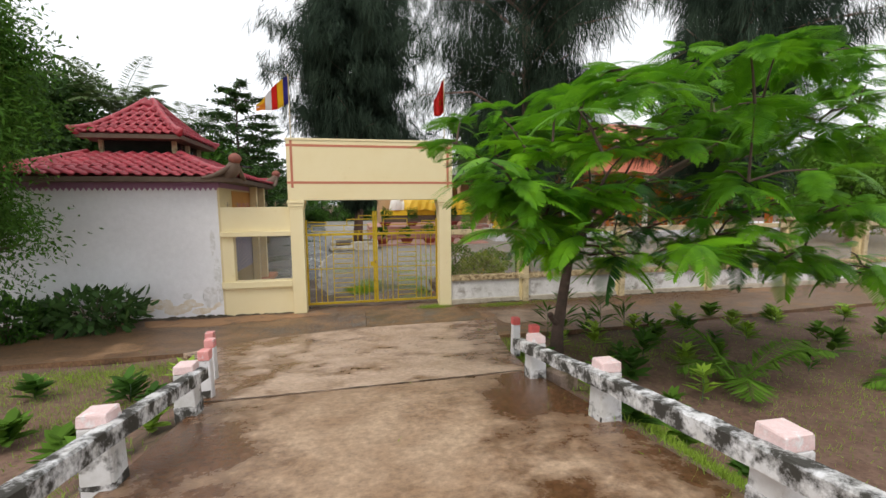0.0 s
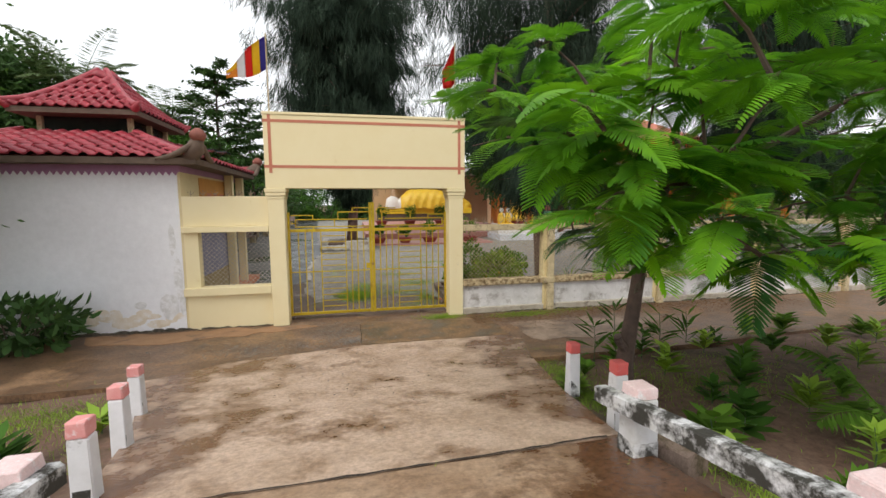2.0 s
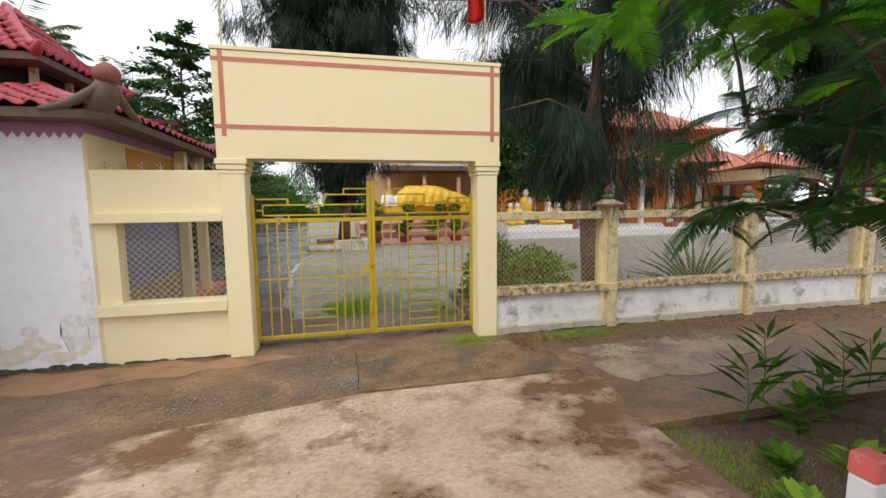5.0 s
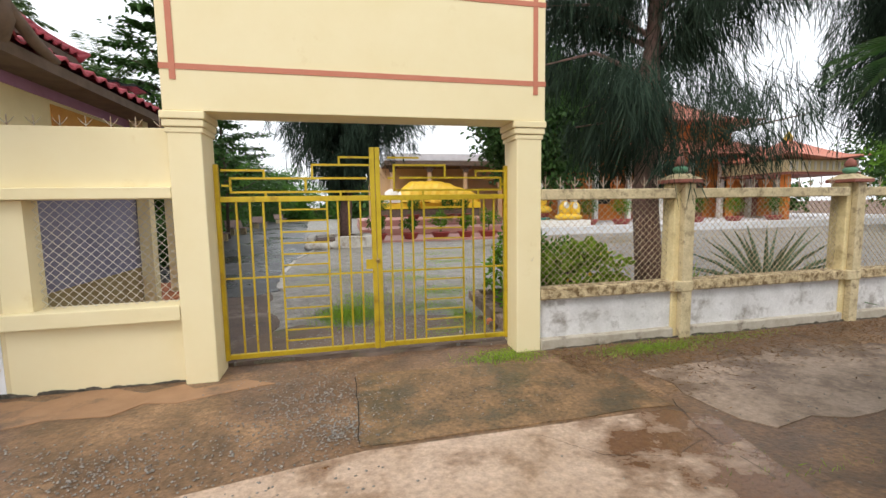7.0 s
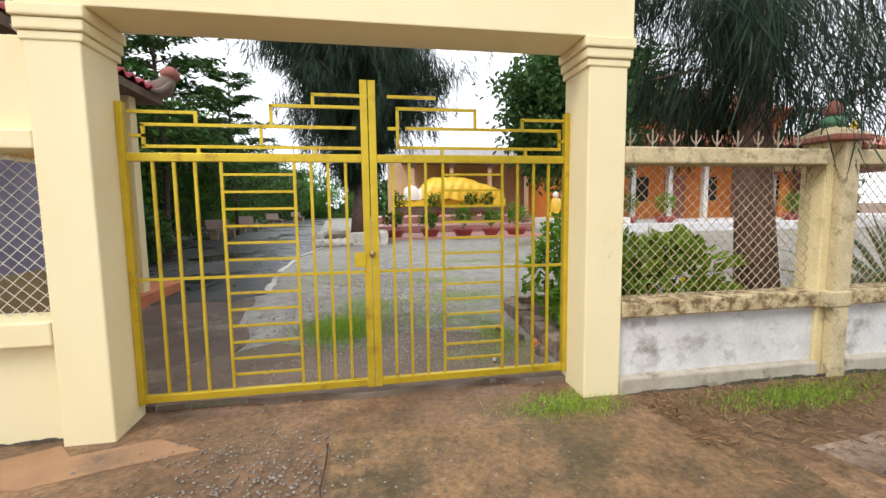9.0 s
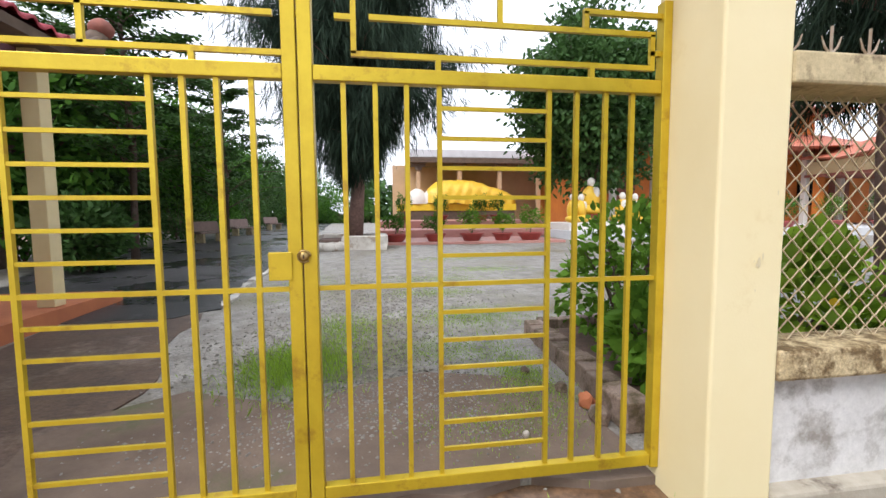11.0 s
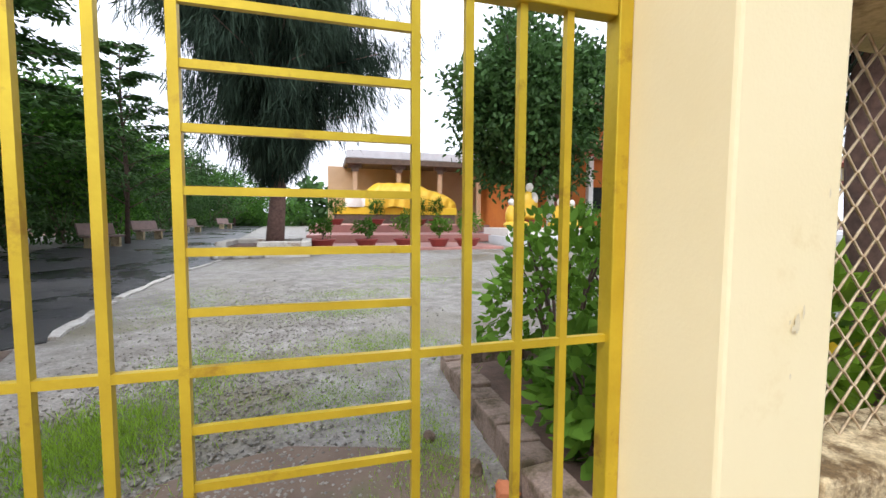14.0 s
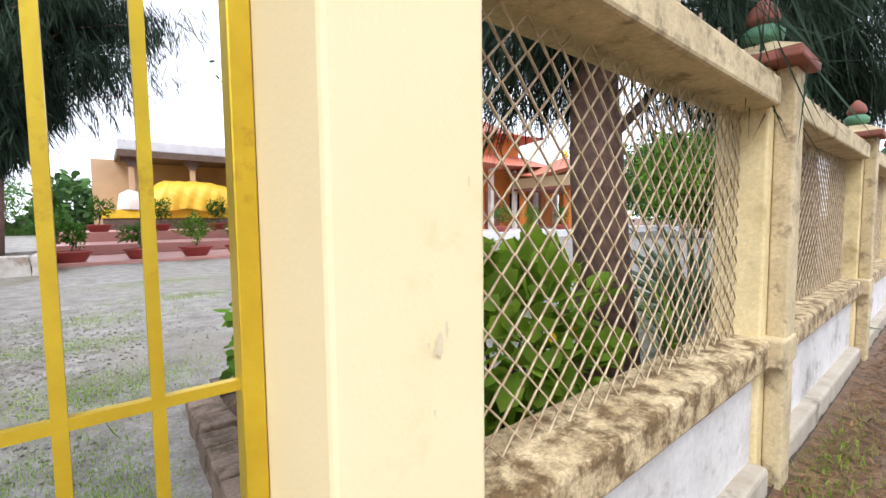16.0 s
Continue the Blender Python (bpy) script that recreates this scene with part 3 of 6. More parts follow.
def gate_leaf(side):
    left = side < 0
    x0, x1 = (-1.37, 0.487) if left else (0.493, 2.258)
    g = thing("gate_leaf", "golden yellow painted steel gate leaf, closed", "gate", "leaves of the gate", at=((x0 + x1) / 2, 12.06, 0.08))
    at = tuple(g.location)
    inner, outer = ((0.427, 0.487), (-1.37, -1.322)) if left else ((0.493, 0.553), (2.212, 2.258))
    local(part("stile", boxes((*inner, 12.03, 12.09, 0.08, 2.66), bevel=0.004), M_GATE, g), at)
    local(part("stile", boxes((*outer, 12.03, 12.09, 0.08, 2.44), bevel=0.004), M_GATE, g), at)
    a, b = (outer[1], inner[0]) if left else (inner[1], outer[0])
    for z0, z1 in ((2.0, 2.065), (0.09, 0.15)):
        local(part("rail", boxes((a + 0.001, b - 0.001, 12.035, 12.085, z0, z1), bevel=0.004), M_GATE, g), at)
    local(part("rail", bar(bmesh.new(), (a - 0.01, 1.086), (b + 0.01, 1.086), 0.022, 0.02), M_GATE, g), at)
    xs = (-1.15, -1.02, -0.89, -0.76, -0.61, -0.11, 0.02, 0.155, 0.295) if left else (0.68, 0.82, 0.96, 1.11, 1.64, 1.78, 1.93, 2.07)
    if left:
        xs = (-1.15, -1.0, -0.85, -0.66, -0.11, 0.02, 0.155, 0.295)
    for x in xs:
        local(part("bar", bar(bmesh.new(), (x, 0.148), (x, 2.002), 0.022, 0.022), M_GATE, g), at)
    ra, rb = (xs[3], xs[4]) if left else (1.11, 1.64)
    for k, z in enumerate(RUNGS):
        if k != 6:
            local(part("rung", bar(bmesh.new(), (ra + 0.013, z), (rb - 0.013, z), 0.019, 0.016), M_GATE, g), at)
    bm = bmesh.new()
    for xa, ya, xb, yb in (KEY_L if left else KEY_R):
        f = lambda u, v: (-1.34 + u / 1.73 / 143 * 1.0, 2.64 - (v - 108) / 1.73 * 0.0081)
        bar(bm, f(xa, ya), f(xb, yb), 0.024, 0.02 + 0.0005 * (xa % 7))
    local(part("fretwork", bm, M_GATE, g, "key-pattern fretwork along the top"), at)
    if left:
        local(part("lock_plate", boxes((0.345, 0.445, 12.02, 12.03, 1.13, 1.255), bevel=0.003), M_GATE, g), at)
    return g
leaf_l, leaf_r = gate_leaf(-1), gate_leaf(1)
lock = thing("padlock", "small round brass padlock in a hole of the gate stile", "padlock", at=(0.497, 12.03, 1.235))
bm = lathe(bmesh.new(), [(0.001, 0.0), (0.017, 0.002), (0.021, 0.008), (0.021, 0.02), (0.012, 0.024)], 18)
bmesh.ops.rotate(bm, verts=bm.verts[:], cent=(0, 0, 0), matrix=Matrix.Rotation(math.pi / 2, 3, "X"))
part("body", bm, M_BRASS, lock, "", True)
part("shackle", tube(bmesh.new(), [(0.026 * math.cos(a), -0.012, 0.026 * math.sin(a)) for a in [2 * math.pi * k / 16 for k in range(15)]], 0.005, 6), M_BRASS, lock, "", True)
part("keyhole", boxes((-0.003, 0.003, -0.0265, -0.0245, -0.009, 0.007)), M_CRACK, lock)

# ---- wing wall beside the portal ----
wing = thing("wall_wing", "cream-yellow wall with a meshed window opening", "wall", kind="structure", at=(0, 0, 0))
part("header", boxes((-3.40, -1.712, 11.80, 12.05, 2.172, 2.80), bevel=0.008), M_YEL, wing)
part("ledge", boxes((-3.42, -1.712, 11.71, 12.05, 2.045, 2.17), bevel=0.01), M_YEL, wing)
part("jamb", boxes((-3.40, -3.13, 11.803, 12.04, 0.872, 2.043)), M_YEL, wing)
part("sill", boxes((-3.44, -1.712, 11.70, 12.07, 0.70, 0.87), bevel=0.012), M_YEL, wing)
part("base", boxes((-3.40, -1.712, 11.80, 12.05, -0.15, 0.698)), M_YEL, wing)

# ---- fence ----
def chain_link(name, w, h, parent, at, cell=0.098, r=0.0047, side="x", material=None):
    """Interlocked zigzag wires over a w x h field standing at at."""
    vs, fs = [], []
    n, m = int(w / cell), int(h / (cell * 0.95))
    dz = h / m / 2
    dx = w / n
    for i in range(n + 1):
        for s in (0, 1):
            if (i == 0 and s == 1) or (i == n and s == 0):
                continue
            path = []
            for k in range(2 * m + 1):
                off = 0.5 * dx if k % 2 else 0.0
                path.append((i * dx + (off if s == 0 else -off), 0.004 * ((k + s) % 2), k * dz))
            for p, q in zip(path, path[1:]):
                b = len(vs)
                for (x, y, z) in (p, q):
                    vs += [(x - r, y, z), (x + r, y, z), (x, y + 1.7 * r, z)]
                fs += [(b, b + 1, b + 4, b + 3), (b + 1, b + 2, b + 5, b + 4), (b + 2, b, b + 3, b + 5)]
    vs = np.array(vs)
    if side == "y":
        vs = vs[:, [1, 0, 2]]
    ob = np_mesh(name, vs + np.array(at), fs, material or M_WIRE, parent, "rusty galvanised chain-link mesh")
    return ob


POSTS = [4.8, 7.97, 11.14, 14.31, 17.48, 20.65, 23.82]
def fence_bay(x0, x1, n):
    b = thing("fence_bay", "weathered cement fence bay with wire mesh and white base panel", "fence", "bays of the boundary fence", at=((x0 + x1) / 2, 11.85, -0.05))
    at = tuple(b.location)
    local(part("base_panel", boxes((x0, x1, 11.78, 11.92, -0.1, 0.64)), M_PANEL, b, "whitewashed base panel with grey mould"), at)
    local(part("plinth", boxes((x0, x1, 11.69, 11.95, -0.15, 0.11), bevel=0.02), M_PLINTH, b), at)
    local(part("sill", boxes((x0, x1, 11.70, 11.98, 0.642, 0.787), bevel=0.018), M_MOSS, b, "lichened cement sill"), at)
    local(part("top_rail", boxes((x0, x1, 11.70, 11.97, 1.97, 2.11), bevel=0.014), M_RAIL, b, "grey cement top rail"), at)
    local(chain_link("wire_mesh", x1 - x0 - 0.01, 1.185, b, (x0 + 0.005, 11.86, 0.786)), at)
    for i in range(int((x1 - x0) / 0.215)):
        x = x0 + 0.12 + 0.215 * i
        bm = bmesh.new()
        tube(bm, [(x, 11.84, 2.09), (x, 11.84, 2.28)], 0.007, 5)
        for s in (-1, 1):
            tube(bm, [(x, 11.84, 2.15), (x + s * 0.035, 11.84, 2.185), (x + s * 0.055, 11.84, 2.235)], [0.006, 0.006, 0.003], 5)
        local(part("spike", bm, M_SPIKE, b), at)
    return b
for n, (x0, x1) in enumerate(zip([2.602] + [p + 0.132 for p in POSTS], [p - 0.132 for p in POSTS])):
    fence_bay(x0, x1, n)


def fence_post():
    p = thing("fence_post", "weathered cream cement fence post with a lotus-bud cap", "fence post", "posts of the boundary fence", at=(POSTS[0], 11.85, -0.1))
    part("shaft", boxes((-0.13, 0.13, -0.10, 0.14, 0, 2.28), bevel=0.012), M_POST, p)
    part("fillet", boxes((-0.045, 0.13, -0.19, -0.102, 0, 2.28), bevel=0.01), M_RAIL, p, "grey cement fillet on the post front")
    part("band", boxes((-0.145, 0.145, -0.20, 0.15, 0.74, 0.89), bevel=0.014), M_RAIL, p)
    cap = part("cap", boxes((-0.205, 0.205, -0.24, 0.19, 2.282, 2.335), bevel=0.012), M_CAPRED, p, "dull red cap edge")
    bm = bmesh.new()
    lo = [bm.verts.new((sx * 0.2, -0.025 + sy * 0.21, 2.336)) for sx, sy in ((-1, -1), (1, -1), (1, 1), (-1, 1))]
    hi = [bm.verts.new((sx * 0.07, -0.025 + sy * 0.07, 2.42)) for sx, sy in ((-1, -1), (1, -1), (1, 1), (-1, 1))]
    for k in range(4):
        bm.faces.new((lo[k], lo[(k + 1) % 4], hi[(k + 1) % 4], hi[k]))
    bm.faces.new(hi)
    bm.faces.new(lo[::-1])
    part("hip", bm, M_RAIL, cap)
    part("bud_base", lathe(bmesh.new(), [(0.06, 2.421), (0.095, 2.45), (0.1, 2.49), (0.07, 2.52)], 16, (0, -0.025, 0)), M_JADE, p, "green painted lotus base", True)
    part("bud", lathe(bmesh.new(), [(0.06, 2.521), (0.08, 2.56), (0.06, 2.62), (0.015, 2.67)], 16, (0, -0.025, 0)), M_CAPRED, p, "red lotus bud", True)
    return p
post = fence_post()
for x in POSTS[1:]:
    copy_thing(post, pose(x, 11.85, -0.1))

wing_mesh = chain_link("window_mesh", 1.40, 1.165, None, (-3.125, 11.94, 0.872), material=M_WIREW)
tagged(wing_mesh, "white-painted chain-link mesh in the wall opening", "wire mesh")
for i in range(7):
    x = -3.25 + 0.235 * i
    bm = bmesh.new()
    tube(bm, [(x, 11.92, 2.79), (x, 11.92, 2.93)], 0.006, 5)
    for s in (-1, 1):
        tube(bm, [(x, 11.92, 2.83), (x + s * 0.04, 11.92, 2.87), (x + s * 0.07, 11.92, 2.91)], [0.005, 0.005, 0.003], 5)
    tagged(part("wall_spike", bm, M_SPIKE), "rusty iron spike on the wall top", "spike", "spikes on the wing wall")


# ---- bridge railing and bollards ----
def worn_post(w, h, taper=0.0, n=0):
    """A cast post with chipped, uneven edges."""
    bm = bmesh.new()
    box(bm, -w, w, -w, w, 0, h, bevel=0.012)
    rnd = random.Random(n)
    for v in bm.verts:
        s = 1 + taper * (1 - v.co.z / h)
        v.co.x = v.co.x * s + rnd.uniform(-0.004, 0.004)
        v.co.y = v.co.y * s + rnd.uniform(-0.004, 0.004)
    return bm


def railing_post(x, y, n):
    p = thing("railing_post", "flaking whitewashed concrete railing post with a faded pink top", "railing post", "posts of the bridge railing", at=(x, y, float(ramp(y)) - 0.05))
    part("shaft", worn_post(0.09, 0.48, 0.1, n), M_OLD, p)
    part("foot", worn_post(0.099, 0.12 + 0.05 * (n % 3), 0.0, n + 400), M_BEAM, p, "foot blackened by mould")
    cap = worn_post(0.084, 0.085, 0.06, n + 200)
    for v in cap.verts:
        v.co.z += 0.481
    part("cap", cap, M_PINKCAP, p, "faded pink painted top")
    return p


LEFT_Y, RIGHT_Y = (-1.3, 0.15, 1.6, 3.0, 4.4), (-1.4, 0.1, 1.62, 3.13, 4.58)
for n, y in enumerate(LEFT_Y):
    railing_post(-1.66, y, n)
for n, y in enumerate(RIGHT_Y):
    railing_post(2.03, y, n + 9)


def railing_beam(x, y0, y1, n):
    bm = bmesh.new()
    rnd = random.Random(n + 40)
    k = 14
    rings = []
    for i in range(k + 1):
        y = y0 + (y1 - y0) * i / k
        z = float(np.interp(y, [y0, y1], [ramp(y0), ramp(y1)])) + 0.385
        w, h = 0.058, 0.062
        ring = [(x - w, z - h), (x + w, z - h), (x + w, z + h * 0.8), (x + w * 0.7, z + h), (x - w * 0.7, z + h), (x - w, z + h * 0.8)]
        rings.append([bm.verts.new((a + rnd.uniform(-0.004, 0.004), y, b + rnd.uniform(-0.005, 0.005))) for a, b in ring])
    for a, b in zip(rings, rings[1:]):
        for j in range(6):
            bm.faces.new((a[j], a[(j + 1) % 6], b[(j + 1) % 6], b[j]))
    bm.faces.new(rings[0][::-1])
    bm.faces.new(rings[-1])
    bmesh.ops.recalc_face_normals(bm, faces=bm.faces)
    return tagged(part("railing_beam", bm, M_BEAM), "peeling whitewashed concrete rail beam blackened with mould", "railing", "beams of the bridge railing")
for n, (a, b) in enumerate(zip(LEFT_Y, LEFT_Y[1:])):
    railing_beam(-1.565, a, b + (0.12 if n == 3 else 0.0), n)
for n, (a, b) in enumerate(zip(RIGHT_Y, RIGHT_Y[1:])):
    railing_beam(1.915, a, b + (0.3 if n == 3 else 0.0), n + 20)


def bollard(x, y, h, n, lean=0):
    p = thing("bollard", "white concrete bollard with a red top and blackened foot", "bollard", "bollards of the apron", at=(x, y, float(ramp(y)) - 0.06))
    part("shaft", worn_post(0.058, h, 0.1, n + 60), M_BOLL, p)
    part("foot", worn_post(0.061, 0.17 + 0.03 * (n % 3), 0.0, n + 160), M_BEAM, p, "foot blackened by mould")
    cap = worn_post(0.0595, 0.112, 0.0, n + 300)
    for v in cap.verts:
        v.co.z += h + 0.001
    part("cap", cap, M_FADED if x < 0 else M_RED, p, "flaking red painted top")
    return p
for n, (x, y, h) in enumerate(((-1.68, 4.98, 0.5), (-1.93, 5.93, 0.5), (-2.25, 6.93, 0.5), (2.26, 5.16, 0.5), (2.4, 6.18, 0.5))):
    bollard(x, y, h, n)
blk = part("concrete_block", worn_post(0.14, 0.22, 0.0, 5), M_KERB)
blk.matrix_basis = pose(2.32, 4.5, float(land(2.32, 4.5)) - 0.02, 0, 0, 20)
tagged(blk, "dark weathered concrete block beside the railing", "block")


# ---- shrine ----
SX, SY = -6.05, 14.9
shr = thing("shrine", "whitewashed shrine with two tiers of red tiled roof", "shrine", at=(SX, SY, 0))
part("wall", boxes((-2.62, 2.60, -3.1, 0.2, -0.15, 3.30)), M_WHITE, shr, "whitewashed front wall stained at the foot")
part("side_wall", boxes((2.602, 2.65, -3.096, 0.2, -0.15, 3.46)), M_YEL2, shr, "pale yellow side wall")
part("plaque", boxes((2.652, 2.665, -2.0, 0.35, 2.25, 3.25)), M_ORNG, shr, "orange plaque with faded red writing")
for z in (2.75, 2.5):
    for k in range(3):
        part("writing", boxes((2.666, 2.670, -1.5 + 0.5 * k, -1.15 + 0.5 * k, z, z + 0.16)), M_BAND, shr)
part("inner_wall", boxes((2.652, 2.66, -2.9, 0.19, 0.95, 2.2)), M_SLATE, shr, "slate-purple painted wall")
part("dado", boxes((2.652, 2.668, -2.9, 0.19, 0.3, 0.948)), M_OCHRE, shr)
part("porch_floor", boxes((2.67, 3.0, -2.75, 2.3, -0.1, 0.3), (-2.6, 2.669, 0.21, 2.3, -0.1, 0.3)), M_BRICK, shr, "orange-red brick porch floor")
for y in (-0.05, 1.1):
    part("column", boxes((2.68, 2.88, y, y + 0.2, 0.3, 3.45), bevel=0.01), M_YEL2, shr)
part("frieze", boxes((-2.64, 2.67, -3.13, 1.6, 3.302, 3.43)), M_LILAC, shr, "lilac painted frieze")
for k in range(44):
    x = -2.58 + 0.119 * k
    bm = bmesh.new()
    vs = [bm.verts.new(c) for c in ((x, -3.128, 3.30), (x + 0.1, -3.128, 3.30), (x + 0.05, -3.128, 3.225), (x, -3.105, 3.30), (x + 0.1, -3.105, 3.30), (x + 0.05, -3.105, 3.225))]
    for f in ((0, 2, 1), (3, 4, 5), (0, 1, 4, 3), (1, 2, 5, 4), (2, 0, 3, 5)):
        bm.faces.new([vs[i] for i in f])
    part("scallop", bm, M_LILAC, shr)


def tile_mesh():
    """One pantile: a roll and a pan, 1 wide, 1 long, with a nose."""
    vs, fs = [], []
    prof = [(-0.5, 0.0), (-0.38, 0.12), (-0.2, 0.2), (-0.02, 0.12), (0.1, 0.02), (0.3, -0.02), (0.52, 0.02)]
    for y, lift in ((-0.08, 0.14), (1.02, 0.0)):
        for x, z in prof:
            vs.append((x, y, z + lift))
    for x, z in prof:
        vs.append((x, -0.08, z + 0.02))
    n = len(prof)
    for i in range(n - 1):
        fs += [(i, i + 1, n + i + 1, n + i), (2 * n + i, 2 * n + i + 1, i + 1, i)]
    me = bpy.data.meshes.new("roof_tile")
    me.from_pydata(vs, [], fs)
    me.materials.append(M_TILE)
    me.polygons.foreach_set("use_smooth", [True] * len(me.polygons))
    return me
TILE = tile_mesh()


def tiled_roof(name, hx, hy, z0, tx, ty, z1, parent, w, l, lift=0.25, sides=(0, 1, 2, 3), back=None):
    """A hipped roof with curved slopes, single tiles on the given sides and rolled hips."""
    hb = back or hy
    def prof(t):
        return z0 + (z1 - z0) * (0.72 * t + 0.28 * t * t)
    bm = bmesh.new()
    rings = []
    for i in range(9):
        t = i / 8
        x, y, yb, z = hx + (tx - hx) * t, hy + (ty - hy) * t, hb + (ty - hb) * t, prof(t)
        rings.append([bm.verts.new(c) for c in ((-x, -y, z), (x, -y, z), (x, yb, z), (-x, yb, z))])
    for a, b in zip(rings, rings[1:]):
        for k in range(4):
            bm.faces.new((a[k], a[(k + 1) % 4], b[(k + 1) % 4], b[k]))
    bm.faces.new(rings[-1])
    roof = part(name, bm, M_TILEBED, parent)
    soffit = bmesh.new()
    box(soffit, -hx, hx, -hy, hb, z0 - 0.13, z0 - 0.012)
    part("eave_board", soffit, M_EAVE, roof, "dark brown eave board")
    for side in sides:
        along, deep, a1, d1 = ((hx, hy, tx, ty) if side in (0, 2) else (hy, hx, ty, tx))
        run = math.hypot(deep - d1, z1 - z0)
        rows, turn = max(2, int(run / l)), (0, 90, 180, 270)[side]
        for r in range(rows):
            t, t2 = r / rows, (r + 1) / rows
            half = along + (a1 - along) * (t + 0.2 / rows)
            far = half if side != 1 else hb + (ty - hb) * (t + 0.2 / rows)
            cols = int((half + far) / w)
            p, q = (deep + (d1 - deep) * t, prof(t)), (deep + (d1 - deep) * t2, prof(t2))
            ang = math.degrees(math.atan2(q[1] - p[1], p[0] - q[0]))
            for c in range(cols):
                u = -half + (half + far) * (c + 0.5) / cols
                o = new("roof_tile", TILE)
                o.parent = roof
                o.matrix_basis = pose(0, 0, 0, 0, 0, turn) @ pose(u, -p[0], p[1] + 0.012, ang) @ Matrix.Diagonal(((half + far) / cols, run / rows, 0.3, 1))
    for sx, sy in ((-1, -1), (1, -1), (1, 1), (-1, 1)):
        yh = hy if sy < 0 else hb
        pts = [(sx * (hx + 0.1), sy * (yh + 0.1), z0 + lift * 0.7)]
        for i in range(9):
            t = i / 8
            pts.append((sx * (hx + (tx - hx) * t), sy * (yh + (ty - yh) * t), prof(t) + 0.04 + lift * 0.35 * max(0, 1 - 5 * t)))
        bm = tube(bmesh.new(), pts, [0.03] + [0.075] * 9, 8)
        part("hip_ridge", bm, M_RIDGE, roof, "", True)
        if lift < 0.4:
            bm = tube(bmesh.new(), [(sx * (hx - 0.4), sy * (yh - 0.4), z0 - 0.04), (sx * hx, sy * yh, z0 + 0.02), (sx * (hx + 0.12), sy * (yh + 0.12), z0 + lift * 0.7)], [0.05, 0.09, 0.03], 8)
            part("eave_horn", bm, M_RIDGE, roof, "upturned red eave corner", True)
            continue
        bm = tube(bmesh.new(), [(sx * (hx - 0.7), sy * (yh - 0.7), z0 - 0.05), (sx * (hx - 0.2), sy * (yh - 0.2), z0), (sx * (hx + 0.02), sy * (yh + 0.02), z0 + lift * 0.35), (sx * (hx + 0.1), sy * (yh + 0.1), z0 + lift * 0.75)], [0.06, 0.17, 0.17, 0.1], 10)
        horn = part("eave_horn", bm, M_EAVE, roof, "upturned brown cement eave corner", True)
        for ax, ay in ((1.0, 0.0), (0.0, 1.0), (0.45, 0.45)):
            pts = []
            for k in range(7):
                f = k / 6
                back = 0.8 * f
                pts.append((sx * (hx + 0.13 - back * ax), sy * (yh + 0.13 - back * ay), z0 - 0.05 + lift * 0.85 * (1 - f) ** 1.8))
            part("rib", tube(bmesh.new(), pts, [0.03, 0.05, 0.06, 0.06, 0.055, 0.05, 0.03], 7), M_EAVE, horn, "curved brown cement rib", True)
        bm = lathe(bmesh.new(), [(0.1, -0.08), (0.15, 0.0), (0.15, 0.06), (0.11, 0.12), (0.05, 0.16), (0.005, 0.17)], 14, (sx * (hx + 0.1), sy * (yh + 0.1), z0 + lift * 0.8))
        part("bud", bm, M_CAPRED, horn, "dark red bud on the corner", True)
    return roof
tiled_roof("lower_roof", 3.1, 3.5, 3.56, 1.15, 1.2, 4.33, shr, 0.27, 0.3, 0.48, (0, 1), 1.75)
part("lantern_storey", boxes((-0.98, 0.98, -1.05, 1.05, 4.25, 4.36), (-0.98, 0.98, -1.05, 1.05, 4.74, 4.82)), M_MOSS, shr)
part("lantern_glass", boxes((-0.88, 0.88, -0.96, 0.96, 4.361, 4.739)), M_DARKGLASS, shr, "dark glazed lantern windows")
for x, y in ((-0.93, -1.0), (0.93, -1.0), (0.93, 0.0), (0.93, 1.0), (-0.93, 1.0)):
    part("lantern_post", boxes((x - 0.05, x + 0.05, y - 0.05, y + 0.05, 4.361, 4.739)), M_RAIL, shr)
tiled_roof("upper_roof", 1.28, 1.5, 4.84, 0.08, 0.08, 6.02, shr, 0.22, 0.25, 0.2, (0, 1))
for u in (0.2, 0.5):
    part("solar_panel", boxes((1.9 + u, 2.15 + u, 0.4, 1.0, 4.2 - 0.2 * u, 4.24 - 0.2 * u)), M_DARKGLASS, shr, "small tilted solar panel")

